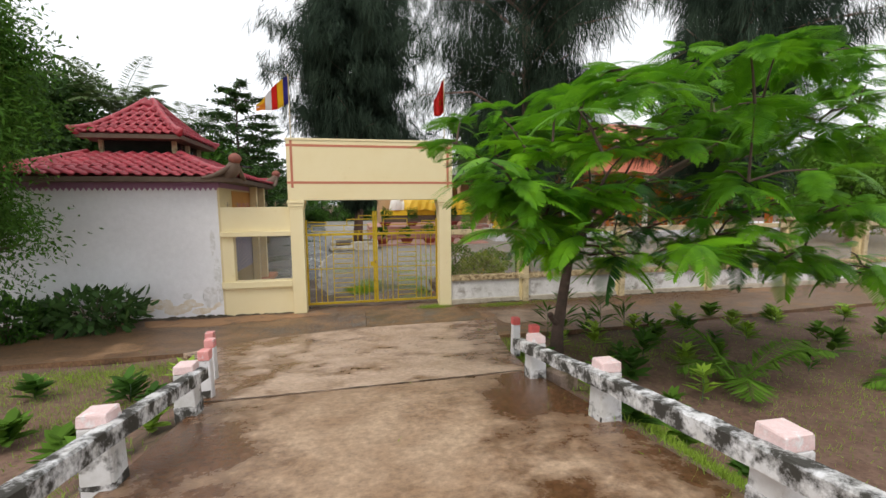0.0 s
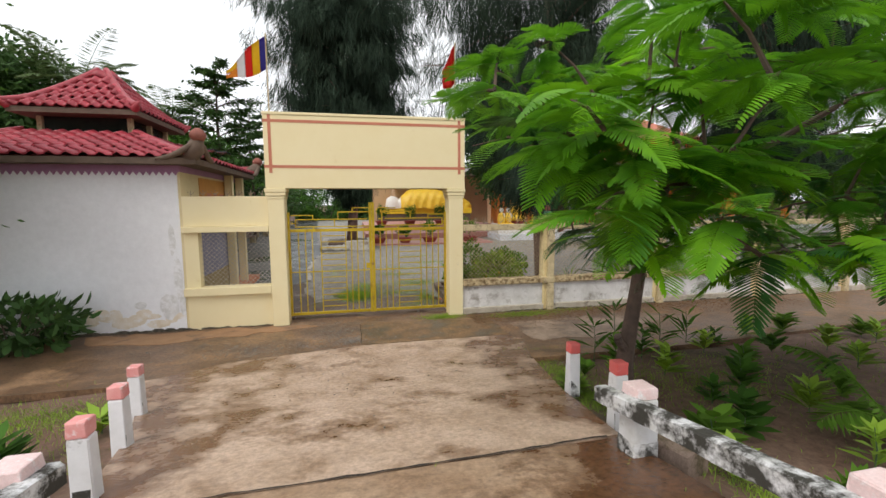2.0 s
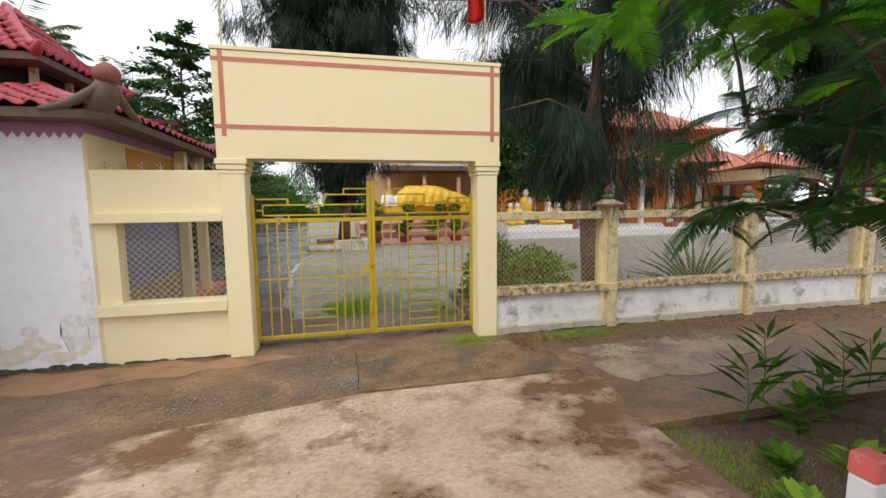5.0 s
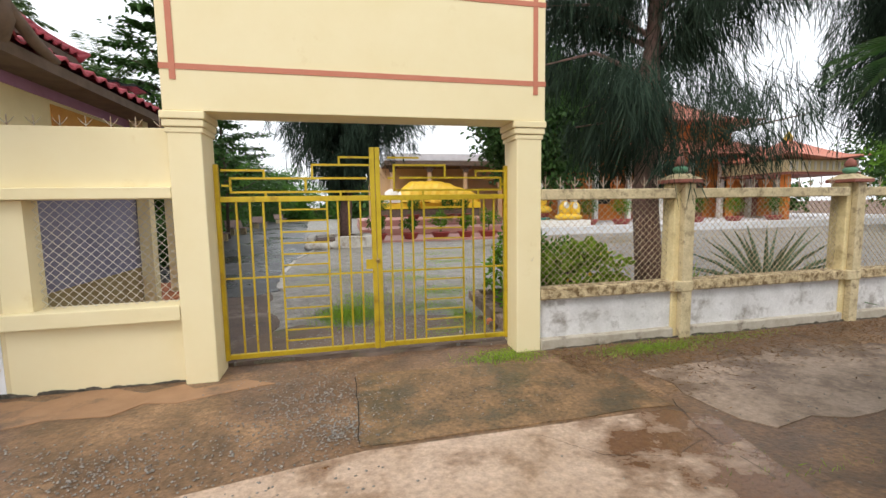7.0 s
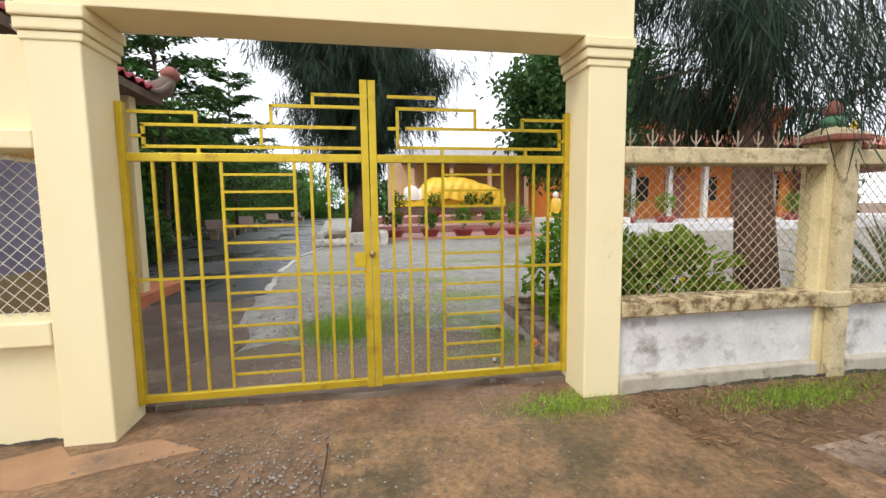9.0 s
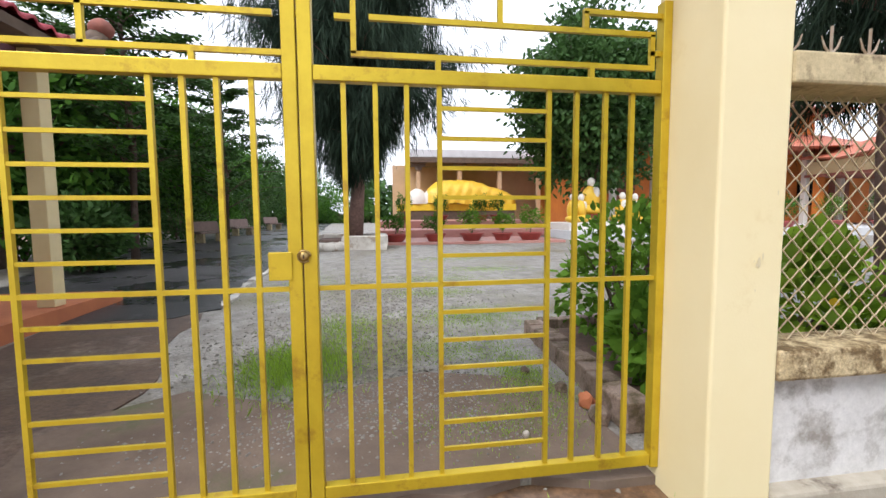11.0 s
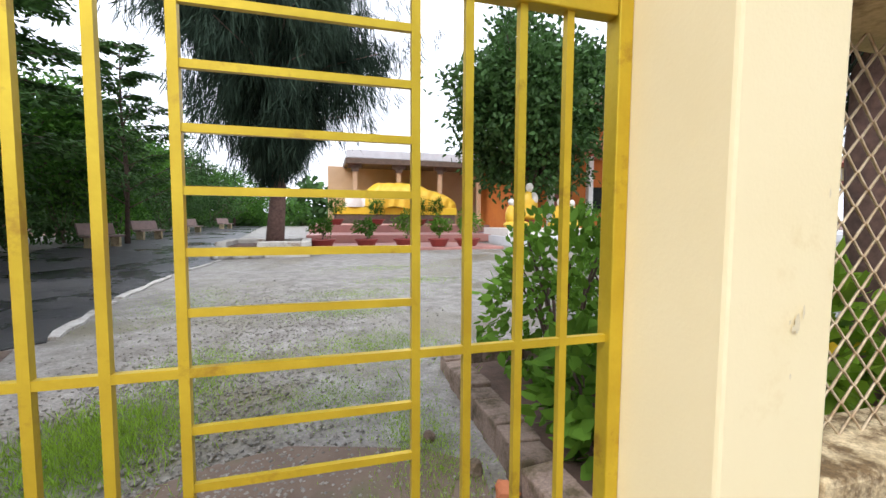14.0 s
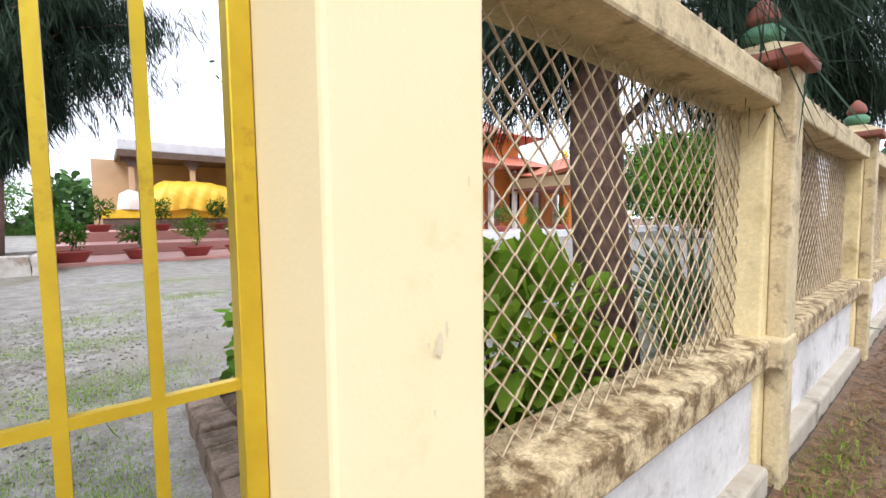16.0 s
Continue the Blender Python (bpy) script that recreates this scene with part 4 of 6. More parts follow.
# ---- flags ----
def flag(x, y, z0, z1, stripes, label, w, h, n, star=False):
    f = thing("flag", label, "flag", at=(x, y, z0))
    part("pole", tube(bmesh.new(), [(0, 0, 0), (0, 0, z1 - z0 + 0.05)], 0.014, 8), M_RAIL, f)
    def bend(u, v):
        """u: from the pole outwards, v: down."""
        return (-u * w * 0.72 * (1 if not star else 0.45), 0.1 * math.sin(u * 7 + n) * u + (0 if not star else 0.06 * math.sin(9 * u)), (z1 - z0) - v * h * (1 - 0.15 * u) - 0.62 * u * w * (1 - 0.55 * v) + 0.05 * math.sin(u * 6 + v * 2))
    for k, (a, b, v0, v1, m) in enumerate(stripes):
        bm = bmesh.new()
        g = [[bm.verts.new(bend(a + (b - a) * i / 6, v0 + (v1 - v0) * j / 6)) for j in range(7)] for i in range(7)]
        for i in range(6):
            for j in range(6):
                bm.faces.new((g[i][j], g[i + 1][j], g[i + 1][j + 1], g[i][j + 1]))
        bmesh.ops.solidify(bm, geom=bm.faces[:], thickness=0.004)
        part("cloth", bm, m, f, "", True)
    if star:
        bm = bmesh.new()
        c, pts = bend(0.5, 0.5), []
        for k in range(10):
            r = 0.13 if k % 2 == 0 else 0.05
            a = math.pi / 2 + k * math.pi / 5
            pts.append(bm.verts.new((c[0] + 0.35 * r * math.cos(a), c[1] - 0.05, c[2] + r * math.sin(a))))
        bm.faces.new(pts)
        bmesh.ops.solidify(bm, geom=bm.faces[:], thickness=0.004)
        part("star", bm, M_FYEL, f, "yellow star")
    return f
flag(-1.63, 11.95, 4.55, 6.15, [(0, 0.16, 0, 1, M_FBLUE), (0.16, 0.34, 0, 1, M_FYEL), (0.34, 0.5, 0, 1, M_FRED), (0.5, 0.7, 0, 1, M_FWHITE), (0.7, 1, 0, 0.36, M_FYEL), (0.7, 0.9, 0.36, 0.64, M_FORNG), (0.9, 1, 0.36, 0.6, M_PINK), (0.7, 1, 0.64, 1, M_FORNG)],
     "five-coloured striped flag fluttering from a thin pole", 1.15, 0.72, 1)
flag(2.47, 11.95, 4.55, 6.25, [(0, 1, 0, 1, M_FRED)], "red flag with a yellow star hanging limp", 0.85, 0.9, 2, True)


# ---- plants ----
def rng_of(n):
    return np.random.default_rng(n)


def unit(v):
    return v / np.maximum(np.linalg.norm(v, axis=-1, keepdims=True), 1e-9)


def blades(name, P, D, L, W, material, parent=None, label="", rng=None, fold=0.0, flat=0.6):
    """Rhombic leaves, six-sided where they are broad, that start at P, point along D, with lengths L and widths W."""
    rng = rng or rng_of(0)
    D = unit(D)
    up = unit(rng.normal(size=P.shape) * (1 - flat) + np.array([0, 0, flat]))
    S = unit(np.cross(D, up))
    Nn = np.cross(S, D)
    L, W = np.broadcast_to(L, len(P))[:, None], np.broadcast_to(W, len(P))[:, None]
    mid = P + D * L * 0.45 - Nn * L * fold
    if float(np.mean(W / L)) > 0.36:
        low, high = P + D * L * 0.25 - Nn * L * fold * 0.8, P + D * L * 0.66 - Nn * L * fold * 0.8
        V = np.stack([P, low + S * W * 0.44, high + S * W * 0.42, P + D * L, high - S * W * 0.42, low - S * W * 0.44], 1)
        return np_mesh(name, V, np.arange(len(P) * 6).reshape(-1, 6), material, parent, label)
    V = np.stack([P, mid + S * W / 2, P + D * L, mid - S * W / 2], 1)
    return np_mesh(name, V, np.arange(len(P) * 4).reshape(-1, 4), material, parent, label)


def casuarina(x, y, h, shape, n, trunk=0.22, limbs=230, sprays=26, needles=7, base=0.05, width=0.02, gap=0.16, long=(0.3, 0.8), clear=2.2, thin=(0, 0)):
    """A tall weeping she-oak: trunk, limbs and hanging needle strands; shape gives the crown's reach by height, thin a shorter side."""
    rng = rng_of(n)
    t = thing("casuarina", "tall dark casuarina with weeping grey-green needles", "tree", "casuarinas of the courtyard", at=(x, y, base))
    zs = np.linspace(0, h, 9)
    pts = [(0.12 * math.sin(z * 0.8 + n) - 0.12 * math.sin(n), 0.1 * math.cos(z * 0.7 + n) - 0.1 * math.cos(n), z) for z in zs]
    part("trunk", tube(bmesh.new(), pts, [max(0.04, trunk * (1.15 if z == 0 else 1) * (1 - 0.85 * z / h)) for z in zs], 14), M_BARK2, t, "furrowed brown trunk", True)
    bm = bmesh.new()
    P, D, L = [], [], []
    sz, sr = [q[0] for q in shape], [q[1] for q in shape]
    area = np.cumsum(np.interp(np.linspace(sz[0], sz[-1], 200), sz, sr) ** 1.5 + 0.3)
    for i in range(limbs):
        z = float(np.interp(rng.uniform(0, area[-1]), area, np.linspace(sz[0], sz[-1], 200)))
        a = rng.uniform(0, 2 * math.pi)
        lump = 0.72 + 0.28 * math.sin(3 * a + n + 0.9 * z) * math.sin(1.7 * z + 2 * a)
        reach = float(np.interp(z, sz, sr)) * lump * rng.uniform(0.55, 1.12)
        if z < 9:
            reach *= 1 - thin[1] * max(0.0, math.cos(a - radians(thin[0])))
        out = np.array([math.cos(a), math.sin(a), 0])
        rise = rng.uniform(0.05, 0.6)
        foot = max(clear * 0.8, z - rise * reach)
        o = np.array([np.interp(foot, zs, [p[0] for p in pts]), np.interp(foot, zs, [p[1] for p in pts]), foot])
        tip = np.array([o[0], o[1], z]) + out * reach
        midp = (o + tip) / 2 + np.array([0, 0, 0.16 * reach])
        if i < 70:
            tube(bm, [o, midp, tip], [0.05, 0.03, 0.008], 5)
        s = rng.uniform(0.1, 1.03, sprays)[:, None] ** 0.75
        q = (1 - s) ** 2 * o + 2 * s * (1 - s) * midp + s ** 2 * tip
        q = q + rng.normal(size=q.shape) * gap
        sway = np.repeat(rng.normal(size=(sprays, 3)) * 0.3, needles, 0)
        q = np.repeat(q, needles, 0) + rng.normal(size=(sprays * needles, 3)) * np.array([0.07, 0.07, 0.16])
        P.append(q)
        D.append(out * 0.22 + sway + rng.normal(size=q.shape) * 0.2 + np.array([0, 0, -1.0]))
    P, D = np.concatenate(P), np.concatenate(D)
    keep = (P[:, 2] > clear + 0.35 + 0.35 * np.sin(3.3 * P[:, 0] + n) * np.sin(2.7 * P[:, 1] + 1.3)) & ~((y + P[:, 1] < 12.25) & (x + P[:, 0] < 2.95))
    P, D = P[keep], D[keep]
    tagged(part("branchwork", bm, M_BARK2, t), kind="stuff")
    tagged(blades("needles", P, D, rng.uniform(*long, len(P)), rng.uniform(0.5, 1.0, len(P)) * width, M_NEEDLE, t, "hanging dark needle strands", rng, 0, 0.0), kind="stuff")
    return t


def tiered_tree(name, label, x, y, base, h, low, r, n, material, branches=34, per=150, leaf=0.16, wide=0.4, trunk=0.09):
    """A slender tree with spreading tiers of fine leaves and sky between them."""
    rng = rng_of(n)
    t = thing(name, label, "tree", at=(x, y, base))
    part("trunk", tube(bmesh.new(), [(0, 0, -0.05), (0.08, 0.03, h * 0.35), (-0.05, 0.06, h * 0.7), (0.03, 0, h)], [trunk * 1.2, trunk, trunk * 0.6, 0.015], 10), M_BARK, t, "", True)
    bm = bmesh.new()
    P, D = [], []
    for i in range(branches):
        f = (i + rng.uniform(0, 1)) / branches
        a = 2.4 * i + rng.uniform(-0.4, 0.4)
        z = low + (h - low) * f
        reach = r * (1 - 0.72 * f) * rng.uniform(0.6, 1.1)
        out = np.array([math.cos(a), math.sin(a), 0])
        o, tip = np.array([0, 0, z - 0.25 * reach]), np.array([0, 0, z + 0.02 * reach]) + out * reach
        mid = (o + tip) / 2 + np.array([0, 0, 0.14 * reach])
        tube(bm, [tuple(o), tuple(mid), tuple(tip)], [0.03, 0.018, 0.005], 5)
        s = rng.uniform(0.25, 1.05, (per, 1))
        q = (1 - s) ** 2 * o + 2 * s * (1 - s) * mid + s ** 2 * tip
        P.append(q + rng.normal(size=q.shape) * np.array([0.22, 0.22, 0.06]) * (0.4 + reach / r))
        D.append(out + rng.normal(size=q.shape) * np.array([0.8, 0.8, 0.25]) + np.array([0, 0, -0.25]))
    P, D = np.concatenate(P), np.concatenate(D)
    tagged(part("branchwork", bm, M_BARK, t), kind="stuff")
    tagged(blades("crown", P, D, rng.uniform(0.6, 1.3, len(P)) * leaf, leaf * wide, material, t, "", rng, 0.06, 0.75), kind="stuff")
    return t


def crown_tree(name, label, x, y, base, h, trunk_h, rx, ry, rz, n, material, clumps=150, per=60, leaf=0.16, wide=0.55, spread=0.42, trunk=0.16, group="", flat=0.35, gaps=0.25):
    """A broad-leaved tree: forked trunk and clumps of single leaves round an uneven crown."""
    rng = rng_of(n)
    t = thing(name, label, "tree", group, at=(x, y, base))
    zc = h - rz
    part("trunk", tube(bmesh.new(), [(0, 0, -0.05), (0.08, 0.05, trunk_h * 0.5), (0.0, 0.1, trunk_h), (0.1, 0, zc)], [trunk * 1.2, trunk, trunk * 0.85, trunk * 0.4], 10), M_BARK, t, "", True)
    u = unit(rng.normal(size=(clumps, 3)))
    rad = rng.uniform(0.35, 1.0, (clumps, 1)) ** 0.6
    lump = 1 + gaps * np.sin(4 * u[:, :1] + n) * np.cos(5 * u[:, 1:2] + 2 * n + 3 * u[:, 2:3])
    C = u * rad * lump * np.array([rx, ry, rz]) + np.array([0, 0, zc])
    bm = bmesh.new()
    for c in C[:26]:
        tube(bm, [(0.0, 0.05, trunk_h * 0.85), tuple(c * np.array([0.5, 0.5, 0.5]) + np.array([0, 0, trunk_h * 0.5])), tuple(c)], [trunk * 0.5, trunk * 0.28, 0.015], 5)
    part("branchwork", bm, M_BARK, t)
    P = np.repeat(C, per, 0) + rng.normal(size=(clumps * per, 3)) * spread * np.array([1, 1, 0.6])
    D = rng.normal(size=P.shape) + (P - np.array([0, 0, zc])) / max(rx, rz) * 0.8 + np.array([0, 0, -0.25])
    tagged(blades("crown", P, D, rng.uniform(0.7, 1.3, len(P)) * leaf, leaf * wide * rng.uniform(0.8, 1.2, len(P)), material, t, "", rng, 0.08, flat), kind="stuff")
    return t


def bush(name, label, x, y, z, rx, ry, h, n, material, leaves=900, leaf=0.09, wide=0.6, stems=7, group="", flowers=None):
    rng = rng_of(n)
    t = thing(name, label, "bush", group, at=(x, y, z))
    bm = bmesh.new()
    tips = []
    for i in range(stems):
        a = rng.uniform(0, 6.28)
        tip = np.array([math.cos(a) * rx * rng.uniform(0.2, 0.85), math.sin(a) * ry * rng.uniform(0.2, 0.85), h * rng.uniform(0.6, 0.95)])
        tube(bm, [(0.03 * i - 0.1, 0, -0.03), tuple(tip * 0.5 + np.array([0, 0, 0.1 * h])), tuple(tip)], [0.02, 0.014, 0.005], 5)
        tips.append(tip)
    part("branchwork", bm, M_BARK, t)
    u = unit(rng.normal(size=(leaves, 3)))
    P = u * rng.uniform(0.3, 1, (leaves, 1)) ** 0.5 * np.array([rx, ry, h * 0.5]) * (1 + 0.25 * np.sin(5 * u[:, :1] + n) * np.sin(4 * u[:, 2:3])) + np.array([0, 0, h * 0.52])
    P[:, 2] = np.maximum(P[:, 2], 0.02)
    D = rng.normal(size=P.shape) * 0.7 + u
    blades("leaves", P, D, leaf * rng.uniform(0.6, 1.3, leaves), leaf * wide * rng.uniform(0.8, 1.2, leaves), material, t, "", rng, 0.1, 0.5)
    if flowers:
        k = rng.integers(0, leaves, 30)
        blades("flowers", P[k] * 1.05, rng.normal(size=(30, 3)), 0.06, 0.06, flowers, t, "small yellow flowers", rng)
    return t


def frond_palm(name, label, x, y, z, trunk_h, length, fronds, n, trunk=0.12, group="", material=None, leaflet=0.45, up=0.5):
    """A feather palm: ringed trunk and arching fronds with single leaflets."""
    rng = rng_of(n)
    t = thing(name, label, "palm", group, at=(x, y, z))
    if trunk_h > 0.2:
        part("trunk", tube(bmesh.new(), [(0, 0, -0.05), (0.1, 0, trunk_h * 0.5), (0, 0, trunk_h)], [trunk * 1.2, trunk, trunk * 0.8], 10), M_BARK, t, "", True)
    for i in range(fronds):
        a = 2 * math.pi * i / fronds + rng.uniform(-0.3, 0.3)
        lift = rng.uniform(up - 0.35, up + 0.5)
        o = np.array([math.cos(a), math.sin(a), 0])
        s = np.linspace(0, 1, 41)[:, None]
        L = length * rng.uniform(0.8, 1.1)
        Q = o * s * L * 0.8 + np.array([0, 0, 1.0]) * (lift * s - 0.75 * s ** 2) * L + np.array([0, 0, trunk_h])
        T = unit(np.gradient(Q, axis=0))
        side = np.array([-math.sin(a), math.cos(a), 0])
        P, D = [], []
        for sg in (-1, 1):
            P.append(Q[3:])
            D.append(T[3:] * 0.55 + sg * side + np.array([0, 0, -0.35]) + rng.normal(size=Q[3:].shape) * 0.08)
        P, D = np.concatenate(P), np.concatenate(D)
        fr = part("frond", tube(bmesh.new(), [tuple(q) for q in Q[::8]], [0.018 * length / 2, 0.012 * length / 2, 0.01 * length / 2, 0.007 * length / 2, 0.005, 0.004], 5), material or M_PALM, t)
        ll = leaflet * np.tile(np.sin(np.linspace(0.5, 2.9, 38)), 2)
        blades("leaf_blade", P, D, ll, 0.045 * length / 2 + 0.016, material or M_PALM, fr, "", rng, 0.02, 0.8)
    return t


# the flamboyant tree beside the apron
def fern_leaf(name, length, n):
    """A twice-feathered leaf: a rachis with pairs of narrow serrated pinnae."""
    rng = random.Random(n)
    vs, fs = [], []
    pairs = 26
    def at(s):
        return (0.0, s * length, 0.1 * length * math.sin(s * 2.2) - (0.18 + 0.06 * n) * length * s * s)
    for s in range(10):
        a, b = at(s / 10), at((s + 1) / 10)
        k, w = len(vs), 0.003
        vs += [(a[0] - w, a[1], a[2]), (a[0] + w, a[1], a[2]), (b[0] + w, b[1], b[2]), (b[0] - w, b[1], b[2])]
        fs.append((k, k + 1, k + 2, k + 3))
    for i in range(pairs):
        s = 0.1 + 0.88 * i / (pairs - 1)
        o = at(s)
        pl = length * (0.1 + 0.26 * math.sin(math.pi * min(1, 0.12 + 0.8 * s)) ** 0.8) * rng.uniform(0.92, 1.05)
        wd = length * 0.0165
        for sg in (-1, 1):
            ang = radians(66 - 34 * s) + rng.uniform(-0.05, 0.05)
            dx, dy = sg * math.sin(ang), math.cos(ang)
            nx, ny = -dy, dx
            k = len(vs)
            steps = 4
            for j in range(steps + 1):
                f = j / steps
                c = (o[0] + dx * pl * f, o[1] + dy * pl * f, o[2] + 0.012 - 0.12 * pl * f * f)
                ww = wd * (0.55 + 0.45 * math.sin(math.pi * min(1, 0.15 + f * 0.75))) * (0.55 if j == steps else 1) * (0.9 if j % 2 else 1.05)
                vs += [(c[0] - nx * ww, c[1] - ny * ww, c[2]), (c[0] + nx * ww, c[1] + ny * ww, c[2] + 0.002)]
            for j in range(steps):
                fs.append((k + 2 * j, k + 2 * j + 1, k + 2 * j + 3, k + 2 * j + 2))
    return np.array(vs), np.array(fs)


def flamboyant():
    rng = rng_of(11)
    bx, by = 3.22, 6.42
    bz = float(land(bx, by)) - 0.03
    t = thing("flamboyant_tree", "young flamboyant tree with bright green feathery leaves", "tree", at=(bx, by, bz))
    part("trunk", tube(bmesh.new(), [(0, 0, 0), (0.02, 0.02, 0.5), (0.1, 0.03, 1.0), (0.2, 0.05, 1.6), (0.35, 0.05, 2.1)], [0.125, 0.1, 0.085, 0.075, 0.065], 12), M_BARK, t, "smooth brown trunk", True)
    part("stub", tube(bmesh.new(), [(0.0, 0.0, 0.62), (-0.12, -0.06, 0.74), (-0.17, -0.09, 0.82)], [0.06, 0.05, 0.045], 8), M_BARK, t, "cut branch stub")
    mats = (M_FERN1, M_FERN2, M_FERN3)
    protos = []
    for k in range(6):
        v, f = fern_leaf("leaf", 1.0, k)
        protos.append((v, f))
    shared = []
    for k in range(6):
        v, f = protos[k]
        me = bpy.data.meshes.new("leaf")
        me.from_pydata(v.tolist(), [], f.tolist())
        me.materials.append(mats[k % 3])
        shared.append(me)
    tips = []
    tries = 0
    while len(tips) < 205 and tries < 60000:
        tries += 1
        x = rng.uniform(0.95, 8.3)
        half = 2.3 * math.sqrt(max(0.04, 1 - ((x - 4.4) / 4.1) ** 2))
        y = 6.25 + rng.uniform(-1, 1) * half
        top = float(np.interp(x, [0.6, 1.6, 2.74, 5.0, 8.6], [3.3, 3.95, 4.5, 5.15, 4.9])) - 0.25 * ((y - 6.2) / 2) ** 2 - 0.3 * abs(math.sin(x * 1.9 + y))
        low = (2.35 if x < 5.2 else 1.9) + 0.15 * math.sin(x * 1.4)
        tier = (0.0, 0.34, 0.68, 1.0)[int(rng.choice(4, p=(0.3, 0.22, 0.2, 0.28)))]
        z = low + (top - low) * tier + rng.normal() * 0.07 + 0.12 * math.sin(1.7 * x + 2.1 * y + 4 * tier)
        if z < low - 0.1 or (x < 1.5 and z > 3.8):
            continue
        if y < 5.0 and x < 1.35 or x < 0.6 + max(0.12, 0.46 - 0.26 * (z - 2.4)) * (y - 3.0) + 0.65 * math.exp(-((z - 3.0) / 0.45) ** 2):
            continue
        if any((x - p[0]) ** 2 + (y - p[1]) ** 2 + 1.5 * (z - p[2]) ** 2 < 0.16 for p in tips):
            continue
        tips.append((x, y, z))
    for k in range(10):
        tips.append((1.6 + 0.16 * k, rng.uniform(4.7, 5.3), rng.uniform(2.6, 3.4)))
    limbs = bmesh.new()
    fork = np.array([0.35, 0.05, 2.05])
    rest = (([], []), ([], []))
    heads = [np.array(p) for p in ((0.8, -0.5, 3.0), (-0.7, 0.0, 2.75), (1.2, 0.6, 3.1), (2.5, -0.3, 3.5), (3.3, 0.4, 3.6))]
    for hd in heads:
        tube(limbs, [tuple(fork), tuple((fork + hd) / 2 + np.array([0, 0, 0.12])), tuple(hd)], [0.06, 0.046, 0.034], 7)
    near = 0
    nodes = list(heads)
    tips.sort(key=lambda q: np.linalg.norm(np.array(q) - np.array([bx, by, bz]) - fork))
    for i, tp in enumerate(tips):
        p = np.array(tp) - np.array([bx, by, bz])
        hd = min(nodes, key=lambda q: np.linalg.norm(q - p) + 0.25 * max(0.0, q[2] - p[2]))
        tube(limbs, [tuple(hd), tuple((hd + p) / 2 + np.array([0, 0, 0.05])), tuple(p)], [0.02, 0.014, 0.008], 5)
        nodes.append(p)
        out = p - np.array([0.9, 0, p[2]])
        out = out / max(0.3, np.linalg.norm(out))
        m = int(rng.integers(7, 10))
        turn0 = rng.uniform(0, 6.28)
        for j in range(m):
            a = turn0 + 2 * math.pi * j / m + rng.uniform(-0.3, 0.3)
            if math.cos(a - math.atan2(out[1], out[0])) < -0.6 and rng.uniform() < 0.6:
                continue
            yaw = math.degrees(a) - 90
            pitch = rng.uniform(-32, 12)
            ln = rng.uniform(0.4, 0.66) if tp[1] < 5.6 else rng.uniform(0.36, 0.58)
            M = pose(*(p + rng.normal(size=3) * 0.05), pitch, rng.uniform(-18, 18), yaw) @ Matrix.Scale(ln, 4)
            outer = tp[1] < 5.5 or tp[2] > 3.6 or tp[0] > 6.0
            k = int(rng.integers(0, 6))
            # outer leaves mostly take the lit tone, inner ones the painted shade
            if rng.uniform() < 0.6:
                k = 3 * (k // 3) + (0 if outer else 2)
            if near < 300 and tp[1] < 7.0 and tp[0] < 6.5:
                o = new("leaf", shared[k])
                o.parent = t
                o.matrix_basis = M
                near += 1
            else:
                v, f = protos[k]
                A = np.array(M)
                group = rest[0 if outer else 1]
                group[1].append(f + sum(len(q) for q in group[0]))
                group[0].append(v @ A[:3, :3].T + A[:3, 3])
    part("branchwork", limbs, M_BARK, t)
    # sunlit tone for the outer mesh, crown shade coloured into the inner one
    for name, (V, F), m, label in zip(("outer_foliage", "inner_foliage"), rest, (M_FERN4, M_FERN3), ("feathery outer leaves in a painted sunlit green", "feathery inner leaves with shade painted into their green")):
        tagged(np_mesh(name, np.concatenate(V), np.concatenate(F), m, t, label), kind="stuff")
    return t
flamboyant()

# casuarinas
casuarina(5.3, 12.95, 15.5, [(2.5, 2.5), (4, 3.1), (6, 3.7), (8.5, 4.9), (12, 4.2), (15.3, 0.8)], 3, 0.23, 290, 38, 11, width=0.016, gap=0.15, long=(0.3, 0.75), clear=2.15, thin=(-40, 0.06))
casuarina(0.0, 25.8, 19, [(2.6, 1.5), (4.5, 3.2), (7, 4.8), (10.5, 5.6), (14, 4.5), (18.8, 0.9)], 5, 0.26, 540, 34, 11, base=0.3, width=0.032, gap=0.22, long=(0.35, 0.8), clear=2.3)
casuarina(13.4, 13.2, 15, [(3.4, 2.3), (5, 3.3), (8, 4.0), (11, 3.6), (15, 0.8)], 8, 0.2, 260, 36, 12, base=0.06, width=0.022, gap=0.18, long=(0.35, 0.9), clear=3.2)


# trees round the place
crown_tree("courtyard_tree", "dense round dark green broad-leaved tree", 12.2, 31.5, 0.4, 11.0, 2.8, 4.0, 4.0, 4.2, 21, M_BROAD, 420, 80, 0.3, 0.5, 0.5, 0.2)
for k, (x, y, h, r) in enumerate(((-8.0, 21.5, 5.6, 2.1), (-9.9, 25.5, 6.6, 2.8), (-10.0, 31, 7.0, 3.0), (-10.5, 37, 7.2, 3.2), (-11.5, 44, 7.5, 3.6), (-11, 53, 7.5, 4.2), (-7.5, 62, 6.5, 5))):
    crown_tree("garden_tree", "leafy dark green tree along the asphalt path", x, y, 0.2, h, h * 0.3, r, r, h * 0.42, 30 + k, (M_FEATH, M_BROAD)[k % 2], 170, 60, 0.26, 0.42, 0.5, 0.13, "trees along the path")
